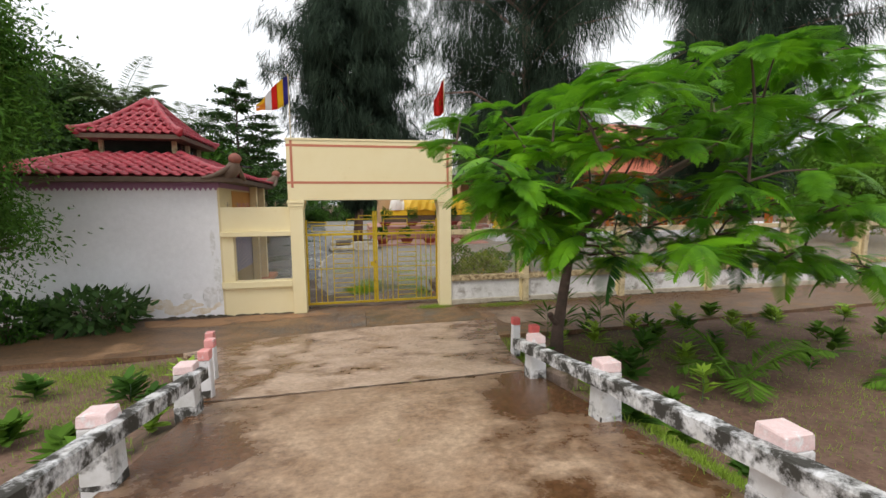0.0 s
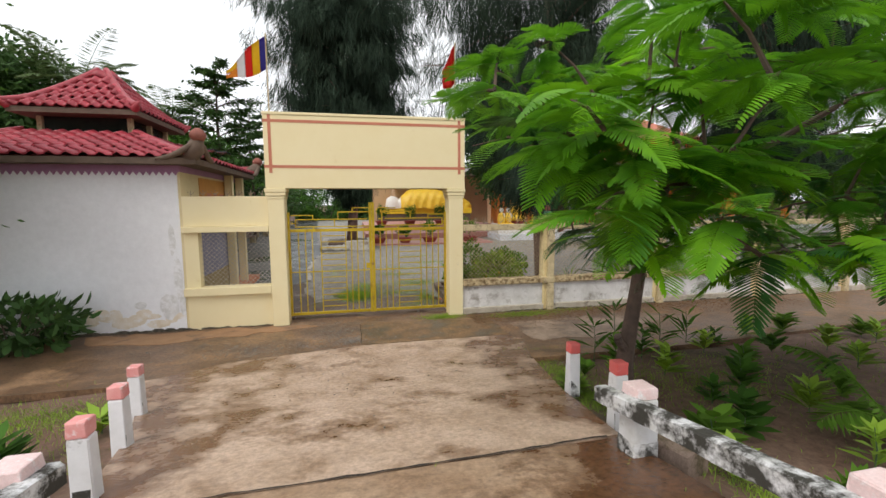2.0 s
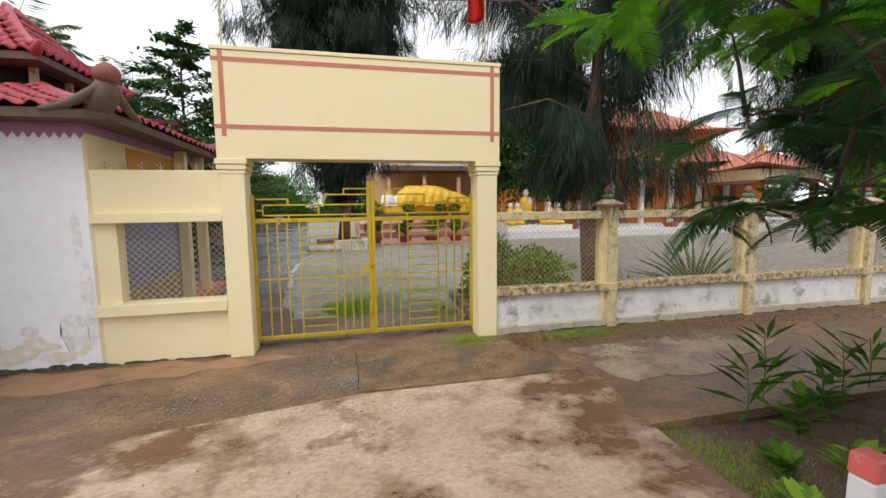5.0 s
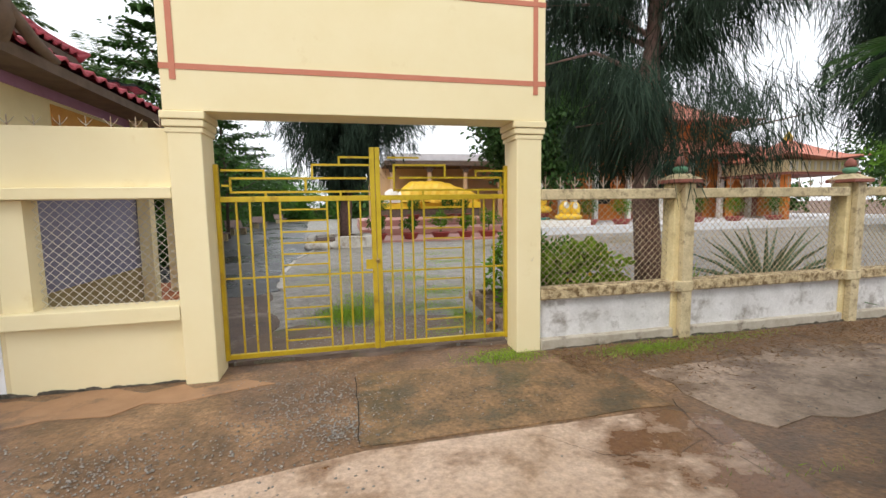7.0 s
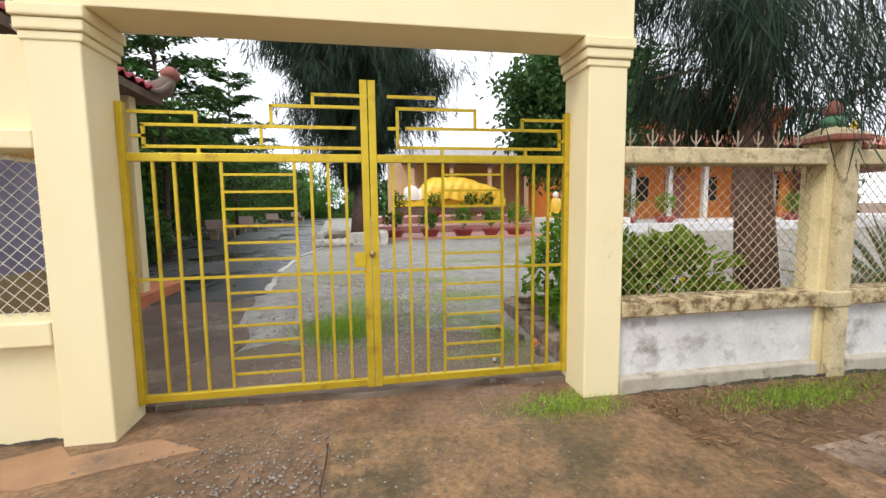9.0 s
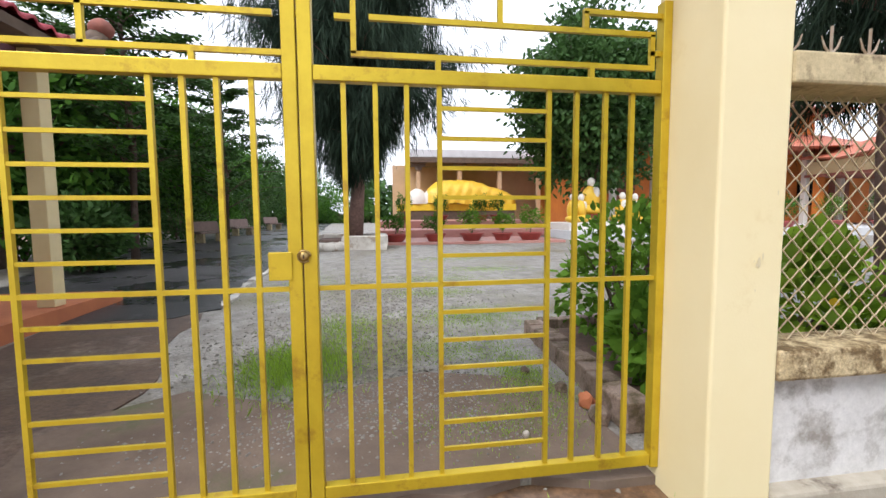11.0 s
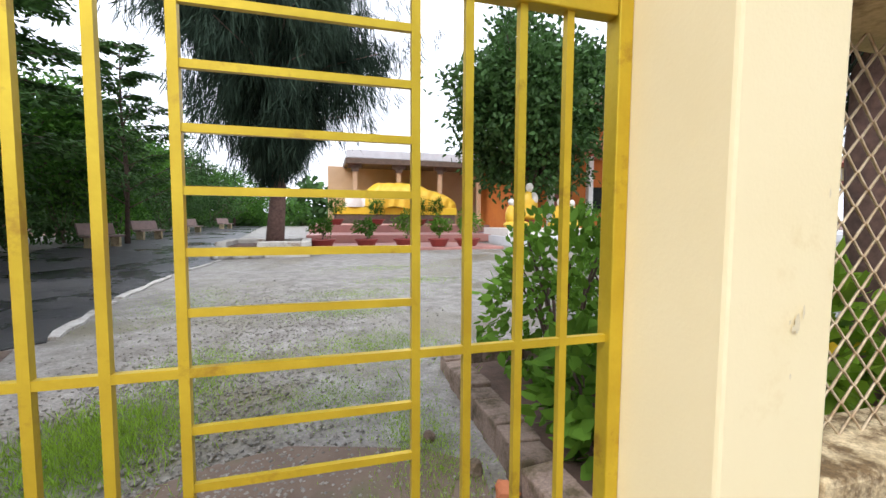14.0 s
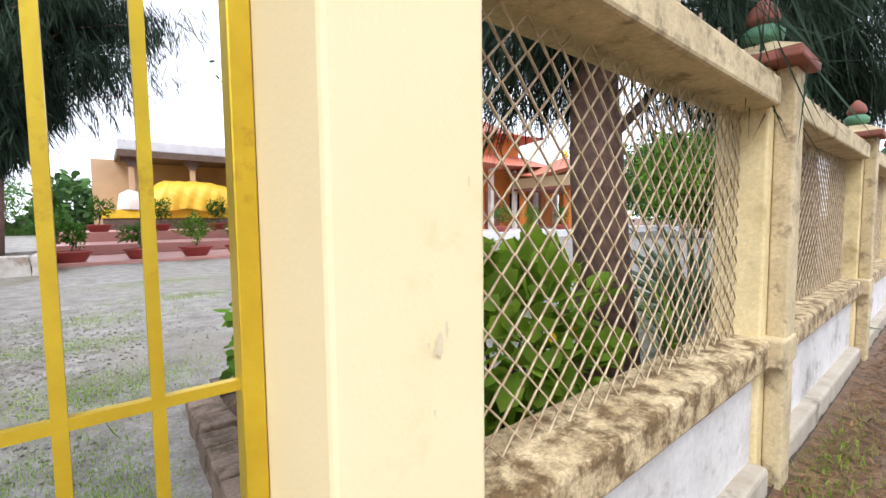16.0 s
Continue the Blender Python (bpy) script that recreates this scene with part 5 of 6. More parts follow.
tiered_tree("slender_tree", "slender tree with tiers of fine dark leaves", -5.4, 22.2, 0.25, 8.3, 2.6, 2.9, 41, M_BROAD, 40, 230, 0.2, 0.42)
tiered_tree("slender_tree", "slender tree with airy spreading branches by the path", -6.0, 31.0, 0.35, 8.0, 2.2, 3.6, 42, M_BROAD, 36, 230, 0.22, 0.42)
crown_tree("feathery_tree", "overhanging tree with soft feathery green leaves", -7.75, 9.2, 0.1, 7.6, 1.6, 1.6, 1.5, 3.1, 44, M_FEATH, 420, 260, 0.125, 0.34, 0.36, 0.13, gaps=0.4)
crown_tree("garden_tree", "dark leafy tree behind the shrine", -13.2, 22.0, 0.1, 8.7, 2.4, 2.4, 2.6, 3.4, 45, M_BROAD, 260, 90, 0.26, 0.42, 0.5, 0.15, "trees behind the shrine")
crown_tree("garden_tree", "dark leafy tree behind the shrine", -11.0, 24.0, 0.1, 6.7, 2.0, 1.9, 1.9, 2.6, 46, M_FEATH, 200, 90, 0.24, 0.42, 0.45, 0.13, "trees behind the shrine")
crown_tree("far_tree", "rounded olive-green tree beyond the fence", 30, 21, 0.2, 6.5, 1.6, 4.2, 3.0, 2.8, 47, M_BUSH, 200, 60, 0.28, 0.5, 0.5, 0.15)
crown_tree("far_tree", "rounded olive-green tree beyond the fence", 38, 27, 0.3, 7.5, 1.8, 5, 3.5, 3.2, 48, M_BROAD, 200, 60, 0.3, 0.5, 0.55, 0.15)
frond_palm("coconut_palm", "tall coconut palm with upright arching fronds", -9.6, 20.5, 0.2, 6.3, 2.4, 24, 51, 0.15, leaflet=0.62, up=1.25)
frond_palm("coconut_palm", "coconut palm with drooping grey-green fronds", -8.3, 25.5, 0.25, 6.4, 2.3, 18, 52, 0.15, leaflet=0.6, up=0.95)
bush("wall_shrub", "dark broad-leaved shrub against the white wall", -6.0, 11.0, -0.03, 1.15, 0.6, 0.95, 61, M_BROAD, 520, 0.26, 0.45, 9)
bush("wall_shrub", "dark broad-leaved shrub against the white wall", -7.6, 10.9, -0.03, 1.0, 0.6, 0.8, 60, M_BROAD, 420, 0.24, 0.45, 9)
for k, (x, y, h) in enumerate(((-7.4, 10.6, 0.95), (-8.6, 10.2, 1.2), (-7.9, 9.6, 0.7), (-9.6, 9.4, 1.3))):
    bush("undergrowth", "low tangled green undergrowth at the wall", x, y, float(land(x, y)), 0.8, 0.6, h, 62 + k, M_FEATH, 700, 0.13, 0.4, 6, "undergrowth along the wall")
bush("garden_bush", "leafy green bush behind the gate", 3.3, 14.0, 0.06, 0.65, 0.7, 1.5, 71, M_BUSH, 1500, 0.1, 0.6, 9)
bush("garden_bush", "low leafy plants behind the gate kerb", 2.95, 13.0, 0.06, 0.35, 0.5, 0.8, 72, M_BUSH, 420, 0.15, 0.5, 7)
bush("flowering_bush", "yellow-flowered leafy bush behind the fence", 3.75, 12.75, 0.06, 0.75, 0.5, 1.15, 73, M_BRIGHT, 900, 0.15, 0.8, 8, "", M_FYEL)
bush("clipped_bush", "rounded clipped green bush behind the fence", 4.9, 15.4, 0.08, 0.85, 0.6, 1.0, 74, M_BUSH, 1500, 0.1, 0.6, 7)
for k, (x, y, rx, ry, h) in enumerate(((-8.6, 23, 1.3, 1.6, 2.6), (-8.4, 27, 1.2, 1.8, 2.4), (-8.6, 32, 1.3, 2.2, 2.6), (-8.8, 37.5, 1.3, 2.5, 2.6), (-8.8, 44, 1.4, 3, 3.0), (-8, 54, 2.5, 3, 3.2), (-3, 60, 3.5, 2, 3.4), (-5.6, 20.6, 0.8, 0.8, 1.6))):
    bush("hedge_shrub", "dark leafy shrub in the hedge along the path", x, y, 0.2, rx, ry, h, 80 + k, M_BROAD if k % 3 else M_FEATH, 2200, 0.2, 0.45, 8, "shrubs along the path")


rngw = rng_of(900)
PW = np.stack([rngw.uniform(-70, 75, 26000), rngw.uniform(62, 74, 26000), np.zeros(26000)], 1)
PW[:, 2] = 0.3 + rngw.uniform(0, 1, 26000) * (4.5 + 2.2 * np.sin(PW[:, 0] * 0.35) + 1.5 * np.sin(PW[:, 0] * 0.9 + 2))
tagged(blades("far_woods", PW, rngw.normal(size=PW.shape), 0.9, 0.55, M_BROAD, None, "", rngw), "dark line of trees closing the courtyard", "woods", kind="stuff")


# ---- courtyard things ----
def slab_thing(name, label, category, bm, material, kind=""):
    return tagged(part(name, bm, material), label, category, kind=kind)


slab_thing("platform", "rose tiled platform before the reclining statue", "platform", boxes((0.85, 8.2, 26.0, 40.5, 0.1, 0.41), (0.9, 9.5, 29.5, 40.5, 0.412, 0.75), (0.95, 10.5, 33.0, 40.5, 0.752, 1.12), bevel=0.02), M_PTILE, "structure")
slab_thing("terrace", "white-edged raised terrace before the temple", "terrace", boxes((9.0, 42, 27.0, 46, 0.0, 0.72), bevel=0.02), M_ROOFW, "structure")


def bonsai(x, y, z, n, w=0.42, h=0.75, dark=False):
    rng = rng_of(n)
    b = thing("bonsai_pot", "clipped green bonsai in a shallow red glazed pot", "potted plant", "bonsai on the platform", at=(x, y, z))
    bm = lathe(bmesh.new(), [(w * 0.62, 0), (w * 0.7, 0.03), (w * 0.95, 0.24), (w * 1.06, 0.26), (w * 1.06, 0.31), (w * 0.95, 0.31), (w * 0.9, 0.27)], 20)
    for v in bm.verts:
        v.co.y *= 0.7
    part("pot", bm, M_POT, b, "red glazed oval pot", True)
    part("stem", tube(bmesh.new(), [(0, 0, 0.25), (0.06, 0.02, 0.25 + h * 0.3), (-0.04, 0, 0.3 + h * 0.6)], [0.04, 0.03, 0.015], 7), M_BARK, b)
    k = 700
    u = unit(rng.normal(size=(k, 3)))
    P = u * rng.uniform(0.4, 1, (k, 1)) * np.array([w * 1.05, w * 0.9, h * 0.42]) * (1 + 0.3 * np.sin(6 * u[:, :1] + n)) + np.array([0, 0, 0.32 + h * 0.6])
    blades("foliage", P, u + rng.normal(size=P.shape) * 0.6, 0.1 * rng.uniform(0.6, 1.3, k), 0.05, M_FEATH if dark else M_BUSH, b, "", rng, 0.1, 0.4)
    return b
for k, (x, w) in enumerate(((1.5, 0.46), (3.05, 0.4), (4.5, 0.46), (5.75, 0.4), (6.9, 0.5))):
    bonsai(x, 26.5, 0.41, 100 + k, w, (0.75, 0.7, 0.95, 0.8, 1.0)[k], k in (0, 1))
for k, x in enumerate((2.2, 4.3, 6.6, 7.6)):
    bonsai(x, 33.6, 1.12, 110 + k, 0.45, 1.1, True)
for k, (x, y) in enumerate(((13.6, 28.5), (15.6, 28.3), (20.5, 28.2), (23.5, 28.4), (26.5, 28.3))):
    bonsai(x, y, 0.72, 120 + k, 0.6, 1.2, k % 2 == 0)


def seated_statue(x, y, z, s, turn, label):
    """A plain seated figure in one mesh: crossed legs, torso, head."""
    bm = bmesh.new()
    bmesh.ops.create_uvsphere(bm, u_segments=16, v_segments=8, radius=0.5, matrix=Matrix.Translation((0, -0.08, 0.16)) @ Matrix.Diagonal((1.05, 0.8, 0.36, 1)))
    bmesh.ops.create_uvsphere(bm, u_segments=16, v_segments=10, radius=0.5, matrix=Matrix.Translation((0, 0, 0.55)) @ Matrix.Diagonal((0.66, 0.48, 0.95, 1)))
    body = len(bm.faces)
    bmesh.ops.create_uvsphere(bm, u_segments=14, v_segments=10, radius=0.15, matrix=Matrix.Translation((0, -0.02, 1.13)) @ Matrix.Diagonal((0.9, 0.95, 1.15, 1)))
    bmesh.ops.create_uvsphere(bm, u_segments=10, v_segments=8, radius=0.2, matrix=Matrix.Translation((0.12, -0.12, 0.75)) @ Matrix.Diagonal((0.8, 0.6, 1.1, 1)))
    bm.faces.ensure_lookup_table()
    for f in bm.faces[body:]:
        f.material_index = 1
    ob = part("seated_statue", bm, (M_GOLD, M_SKIN), None, "", True)
    ob.matrix_basis = pose(x, y, z, 0, 0, turn) @ Matrix.Scale(s, 4)
    return tagged(ob, label, "statue", "seated statues on the plinth")
slab_thing("statue_plinth", "white plinth with a teal band under the seated statues", "plinth", boxes((9.1, 13.2, 27.6, 30.4, 0.72, 1.05), bevel=0.03), M_SKIN)
for x, y, s, tr in ((9.5, 28.2, 1.0, 60), (10.1, 28.6, 1.0, 40), (12.0, 28.3, 1.05, -50), (12.5, 28.1, 1.0, -70), (12.8, 28.9, 1.0, -80)):
    seated_statue(x, y, 1.05, s, tr, "seated monk statue in a golden robe with a white head")
pd = thing("lotus_pedestal", "red pedestal on a teal base under the tall statue", "pedestal", at=(11.0, 29.4, 1.05))
part("base", lathe(bmesh.new(), [(0.6, 0), (0.62, 0.1), (0.5, 0.14)], 18), M_TEAL, pd)
part("drum", lathe(bmesh.new(), [(0.45, 0.14), (0.52, 0.25), (0.55, 0.36), (0.4, 0.38)], 18), M_POT, pd)
seated_statue(11.0, 29.4, 1.42, 1.35, 0, "tall seated golden statue with a pale head")

shel = thing("statue_shelter", "long open shelter with a pale roof and dark eave", "shelter", at=(8.5, 43, 0.5))
part("back_wall", boxes((-6.4, 7.5, 1.5, 1.75, -0.3, 4.9)), M_PEACH, shel, "peach painted wall")
part("roof", boxes((-5.2, 7.9, -1.6, 2.2, 5.15, 5.75), bevel=0.05), M_ROOFW, shel, "pale sheet roof")
part("eave", boxes((-5.25, 7.95, -1.66, 2.2, 4.78, 5.148)), M_EAVE, shel)
for x in (-4.6, -1.5, 1.6, 4.7, 7.3):
    part("column", boxes((x - 0.14, x + 0.14, -1.3, -1.02, -0.1, 4.778)), M_PEACH, shel)
    bm = boxes((x - 0.5, x + 0.5, -1.36, -1.305, 4.5, 4.776), (x - 0.25, x + 0.25, -1.37, -1.306, 4.25, 4.499))
    part("corbel", bm, M_EAVE, shel)
part("plinth", boxes((-6.0, 2.6, -1.9, 1.2, -0.1, 1.25), bevel=0.03), M_EAVE, shel, "dark tiled plinth")
part("altar_cloth", boxes((-6.1, 2.7, -1.96, 1.2, 1.252, 1.75), bevel=0.03), M_CLOTH, shel, "bright yellow altar cloth")


def reclining():
    """A plain reclining figure lofted along its length."""
    bm = bmesh.new()
    prof = [(-5.4, 0.02, 0.15), (-5.2, 0.55, 0.9), (-4.6, 0.7, 1.15), (-4.0, 0.62, 1.05), (-3.6, 0.45, 0.8), (-3.2, 0.75, 1.2), (-2.0, 0.95, 1.75), (-0.5, 0.9, 1.7), (1.0, 0.95, 1.75), (2.2, 0.85, 1.55), (4.0, 0.65, 1.15), (5.4, 0.5, 0.8), (6.0, 0.35, 0.55), (6.3, 0.05, 0.2)]
    rings = []
    px = [q[0] for q in prof]
    fine = np.linspace(px[0], px[-1], 60)
    for x in fine:
        ry, h = float(np.interp(x, px, [q[1] for q in prof])), float(np.interp(x, px, [q[2] for q in prof]))
        w = 0.0 if x < -3.6 else 0.07
        rings.append([bm.verts.new((x, ry * math.cos(a) + w * math.sin(6 * x + 5 * a), 0.02 + h * max(0.0, math.sin(a)) ** 0.8 + w * math.sin(9 * a + 2.5 * x))) for a in [math.pi * k / 12 for k in range(13)]])
    for i, (a, b) in enumerate(zip(rings, rings[1:])):
        for k in range(12):
            f = bm.faces.new((a[k], a[k + 1], b[k + 1], b[k]))
            f.material_index = 1 if fine[i] < -3.6 else 0
    ob = part("reclining_statue", bm, (M_GOLD, M_SKIN), None, "", True)
    ob.matrix_basis = pose(6.9, 41.6, 2.24) @ Matrix.Diagonal((0.7, 1, 1, 1))
    return tagged(ob, "huge reclining statue in a golden robe with a pale head", "statue")
reclining()

# temple and pavilion
tem = thing("temple", "orange temple with red tiled roofs in tiers", "temple", at=(24, 38, 0.7))
part("wall", boxes((-10, 10, -3.6, 6, 0, 4.5)), M_TORNG, tem, "bright orange front wall")
for x in (-9.6, -7.0, -4.4, -1.8, 0.8, 3.4, 6.0, 8.6):
    part("column", boxes((x - 0.16, x + 0.16, -4.9, -4.58, 0, 4.5), bevel=0.02), M_SKIN, tem, "white porch column")
for x in (-8.3, -3.1, 2.1, 7.3):
    part("door", boxes((x - 0.8, x + 0.8, -3.66, -3.603, 0, 2.9)), M_CAPRED, tem, "dark red wooden door")
for x in (-5.7, -0.5, 4.7):
    part("window", boxes((x - 0.6, x + 0.6, -3.66, -3.603, 1.2, 2.8)), M_DARKGLASS, tem)
def plain_hip(hx, hy, z0, tx, ty, z1):
    bm = bmesh.new()
    rings = []
    for i in range(7):
        t = i / 6
        z = z0 + (z1 - z0) * (0.65 * t + 0.35 * t * t)
        x, y = hx + (tx - hx) * t, hy + (ty - hy) * t
        k = 0.35 * max(0, 1 - 3 * t)
        rings.append([bm.verts.new(c) for c in ((-x, -y, z + k), (0, -y, z), (x, -y, z + k), (x, 0, z), (x, y, z + k), (0, y, z), (-x, y, z + k), (-x, 0, z))])
    for a, b in zip(rings, rings[1:]):
        for k in range(8):
            bm.faces.new((a[k], a[(k + 1) % 8], b[(k + 1) % 8], b[k]))
    bm.faces.new(rings[-1])
    bm.faces.new(rings[0][::-1])
    return bm
part("lower_roof", plain_hip(11.4, 6.6, 4.5, 7.0, 2.6, 6.0), M_TROOF, tem, "red tiled porch roof")
part("upper_wall", boxes((-6.6, 6.6, -2.4, 2.4, 5.9, 7.3)), M_TORNG, tem)
part("upper_roof", plain_hip(8.2, 4.2, 7.2, 3.0, 0.1, 9.6), M_TROOF, tem, "orange-red tiled main roof")
pav = thing("pavilion", "yellow pavilion with a red hipped roof", "pavilion", at=(30, 30.5, 0.72))
for sx in (-1, 1):
    for sy in (-1, 1):
        part("column", boxes((sx * 2.5 - 0.2, sx * 2.5 + 0.2, sy * 2.0 - 0.2, sy * 2.0 + 0.2, 0, 3.0), bevel=0.03), M_TORNG, pav)
part("fascia", boxes((-2.9, 2.9, -2.4, 2.4, 3.0, 3.75)), M_YEL2, pav, "yellow balustraded fascia")
for k in range(12):
    x = -2.7 + 0.49 * k
    part("baluster", boxes((x - 0.06, x + 0.06, -2.46, -2.401, 3.1, 3.65)), M_SKIN, pav)
part("string", boxes((-3.0, 3.0, -2.5, 2.5, 2.85, 2.999)), M_CAPRED, pav)
part("roof", plain_hip(3.7, 3.1, 3.78, 0.3, 0.1, 5.3), M_TROOF, pav, "red tiled hipped roof")
part("finial", lathe(bmesh.new(), [(0.15, 5.3), (0.3, 5.45), (0.2, 5.65), (0.05, 5.9)], 12), M_CLOTH, pav, "gilded roof finial")

# planter round the casuarina, benches, kerb
pl = thing("rubble_planter", "low whitewashed rubble wall round the tree bed", "planter", at=(0.0, 25.6, 0.28))
rng = random.Random(7)
for k, (x0, x1, y0, y1) in enumerate(((-0.35, 0.85, -1.2, -0.85), (0.86, 1.15, -1.2, 1.1), (-1.5, -1.2, -1.0, 1.1), (-1.2, 0.85, 0.85, 1.1))):
    bm = boxes((x0, x1, y0, y1, -0.1, 0.46), bevel=0.03)
    bmesh.ops.subdivide_edges(bm, edges=bm.edges[:], cuts=3, use_grid_fill=True)
    for v in bm.verts:
        v.co += Vector((1, 1, 0.8)) * 0.05 * noise.noise(v.co * 3.1 + Vector((k * 3.1, 0, 0)))
    part("planter_wall", bm, M_STONE, pl, "whitewashed rubble wall")
for k in range(6):
    bm = bmesh.new()
    bmesh.ops.create_icosphere(bm, subdivisions=2, radius=0.3)
    for v in bm.verts:
        v.co *= 0.8 + 0.4 * noise.noise(v.co * 3.1 + Vector((k * 3.1, 0, 0)))
        v.co.z = max(v.co.z, -0.15) * 0.8
    o = part("stone", bm, M_STONE, pl, "", True)
    o.matrix_basis = pose(-1.35 + 0.19 * k, -1.25 + rng.uniform(-0.1, 0.1), 0.1, 0, 0, 40 * k)
part("soil", boxes((-1.2, 0.85, -0.85, 0.85, -0.1, 0.33), bevel=0.05), M_SOIL, pl)


def bench():
    b = thing("garden_bench", "pinkish concrete garden bench with a slanted back", "bench", "benches along the path", at=(0, 0, 0))
    part("seat", boxes((-0.7, 0.7, -0.22, 0.22, 0.38, 0.45), bevel=0.01), M_BENCH, b)
    bm = boxes((-0.7, 0.7, -0.03, 0.03, 0, 0.42), bevel=0.01)
    bk = part("backrest", bm, M_BENCH, b)
    bk.matrix_basis = pose(0, 0.24, 0.46, -14)
    for x in (-0.5, 0.5):
        part("leg", boxes((x - 0.05, x + 0.05, -0.18, 0.2, 0, 0.379), bevel=0.01), M_RAIL, b)
    return b
bn = bench()
bn.matrix_basis = pose(-6.0, 29, yard(29), 0, 0, 65)
for x, y in ((-6.2, 34), (-6.2, 41), (-6.0, 50)):
    copy_thing(bn, pose(x, y, yard(y), 0, 0, 65))

kb = thing("garden_kerb", "crumbling brick kerb round the planting bed by the gate", "kerb", at=(2.45, 13.6, 0.03))
rng = random.Random(3)
for k in range(11):
    o = part("brick", boxes((-0.1, 0.1, -0.095, 0.095, 0, 0.2), bevel=0.012), M_KERB, kb)
    o.matrix_basis = pose(rng.uniform(-0.012, 0.012) + 0.008 * k, -1.05 + 0.2 * k, rng.uniform(-0.02, 0.01), 0, rng.uniform(-3, 3), rng.uniform(-4, 4))
for k in range(4):
    o = part("brick", boxes((-0.1, 0.1, -0.07, 0.07, 0, 0.2), bevel=0.012), M_KERB, kb)
    o.matrix_basis = pose(0.28 + 0.21 * k, 1.08, rng.uniform(-0.02, 0.01), 0, 0, rng.uniform(-4, 4))
part("soil", boxes((0.1, 1.6, -1.5, 1.0, -0.05, 0.1), bevel=0.04), M_SOIL, kb, "reddish dry leaf litter and soil")
for x, y, s, m in ((2.28, 12.85, 0.07, M_BRICK), (2.2, 13.1, 0.06, M_KERB), (2.25, 12.62, 0.08, M_KERB), (2.05, 13.5, 0.05, M_KERB), (1.7, 12.5, 0.03, M_STONE)):
    bm = bmesh.new()
    bmesh.ops.create_icosphere(bm, subdivisions=2, radius=s)
    for v in bm.verts:
        v.co *= 0.75 + 0.5 * abs(noise.noise(v.co * 14 + Vector((x * 9, 0, 0))))
    o = part("rubble_stone", bm, m)
    o.location = (x, y, 0.05 + s * 0.4)
    tagged(o, "broken piece of brick rubble on the ground", "stone", "rubble by the kerb")

ag = thing("agave", "spiky grey-green agave behind the fence", "plant", at=(8.3, 13.4, 0.06))
rng2 = rng_of(5)
for k in range(34):
    a, e = 2.4 * k, radians(14 + 62 * (k / 34))
    d = np.array([math.cos(a) * math.cos(e), math.sin(a) * math.cos(e), math.sin(e)])
    pts = [tuple(d * s + np.array([0, 0, -0.12 * s * s])) for s in (0, 0.5, 1.1, 1.9)]
    bm = tube(bmesh.new(), pts, [0.04, 0.05, 0.035, 0.004], 5)
    part("leaf", bm, M_AGAVE, ag)


# ---- weeds and grass ----
def grass(name, label, spots, z_of, n, material=None):
    rng = rng_of(n)
    P, L = [], []
    for x, y, rx, ry, k, h in spots:
        q = rng.normal(size=(k, 2)) * 0.5
        px, py = x + q[:, 0] * rx, y + q[:, 1] * ry
        P.append(np.stack([px, py, [float(z_of(a, b)) for a, b in zip(px, py)]], 1))
        L.append(h * rng.uniform(0.5, 1.2, k))
    P, L = np.concatenate(P), np.concatenate(L)
    D = rng.normal(size=P.shape) * 0.45 + np.array([0, 0, 1.0])
    ob = blades(name, P, D, L, 0.003 + 0.035 * L, material or M_GRASS, None, "", rng, 0.12, 0.0)
    return tagged(ob, label, "grass", kind="stuff")


top = lambda x, y: max(float(ramp(y)) - 0.02, float(land(x, y)) - 0.01) if -1.6 < x < 2.1 else (float(ramp(y)) - 0.02 if y > 8.6 else float(land(x, y)) - 0.01)
grass("grass", "short green grass at the edges of the lane", [(2.85, 7.4, 0.45, 1.2, 2600, 0.07), (3.5, 8.35, 0.7, 0.22, 1800, 0.07), (2.65, 6.3, 0.35, 0.8, 1500, 0.08), (2.05, 11.6, 0.5, 0.25, 1500, 0.07), (4.0, 11.35, 0.8, 0.22, 2500, 0.07), (5.2, 11.5, 1.2, 0.18, 900, 0.06), (-4.2, 7.3, 1.5, 0.8, 3500, 0.09), (-3.2, 7.6, 1.2, 0.5, 1800, 0.07), (-5.5, 6.0, 2, 1.2, 3000, 0.1),
                          (-3.2, 5.8, 0.8, 0.8, 1800, 0.09), (2.9, 2.2, 0.7, 1.6, 4500, 0.11), (3.1, 4.0, 0.6, 0.8, 2000, 0.1), (6.5, 4.0, 3, 1.6, 3000, 0.08), (4.6, 6.6, 1.6, 1.0, 3000, 0.07), (9, 6, 3, 2, 2500, 0.08), (-3.0, 3.0, 0.9, 1.5, 3000, 0.1)], top, 201)
inn = lambda x, y: yard(y)
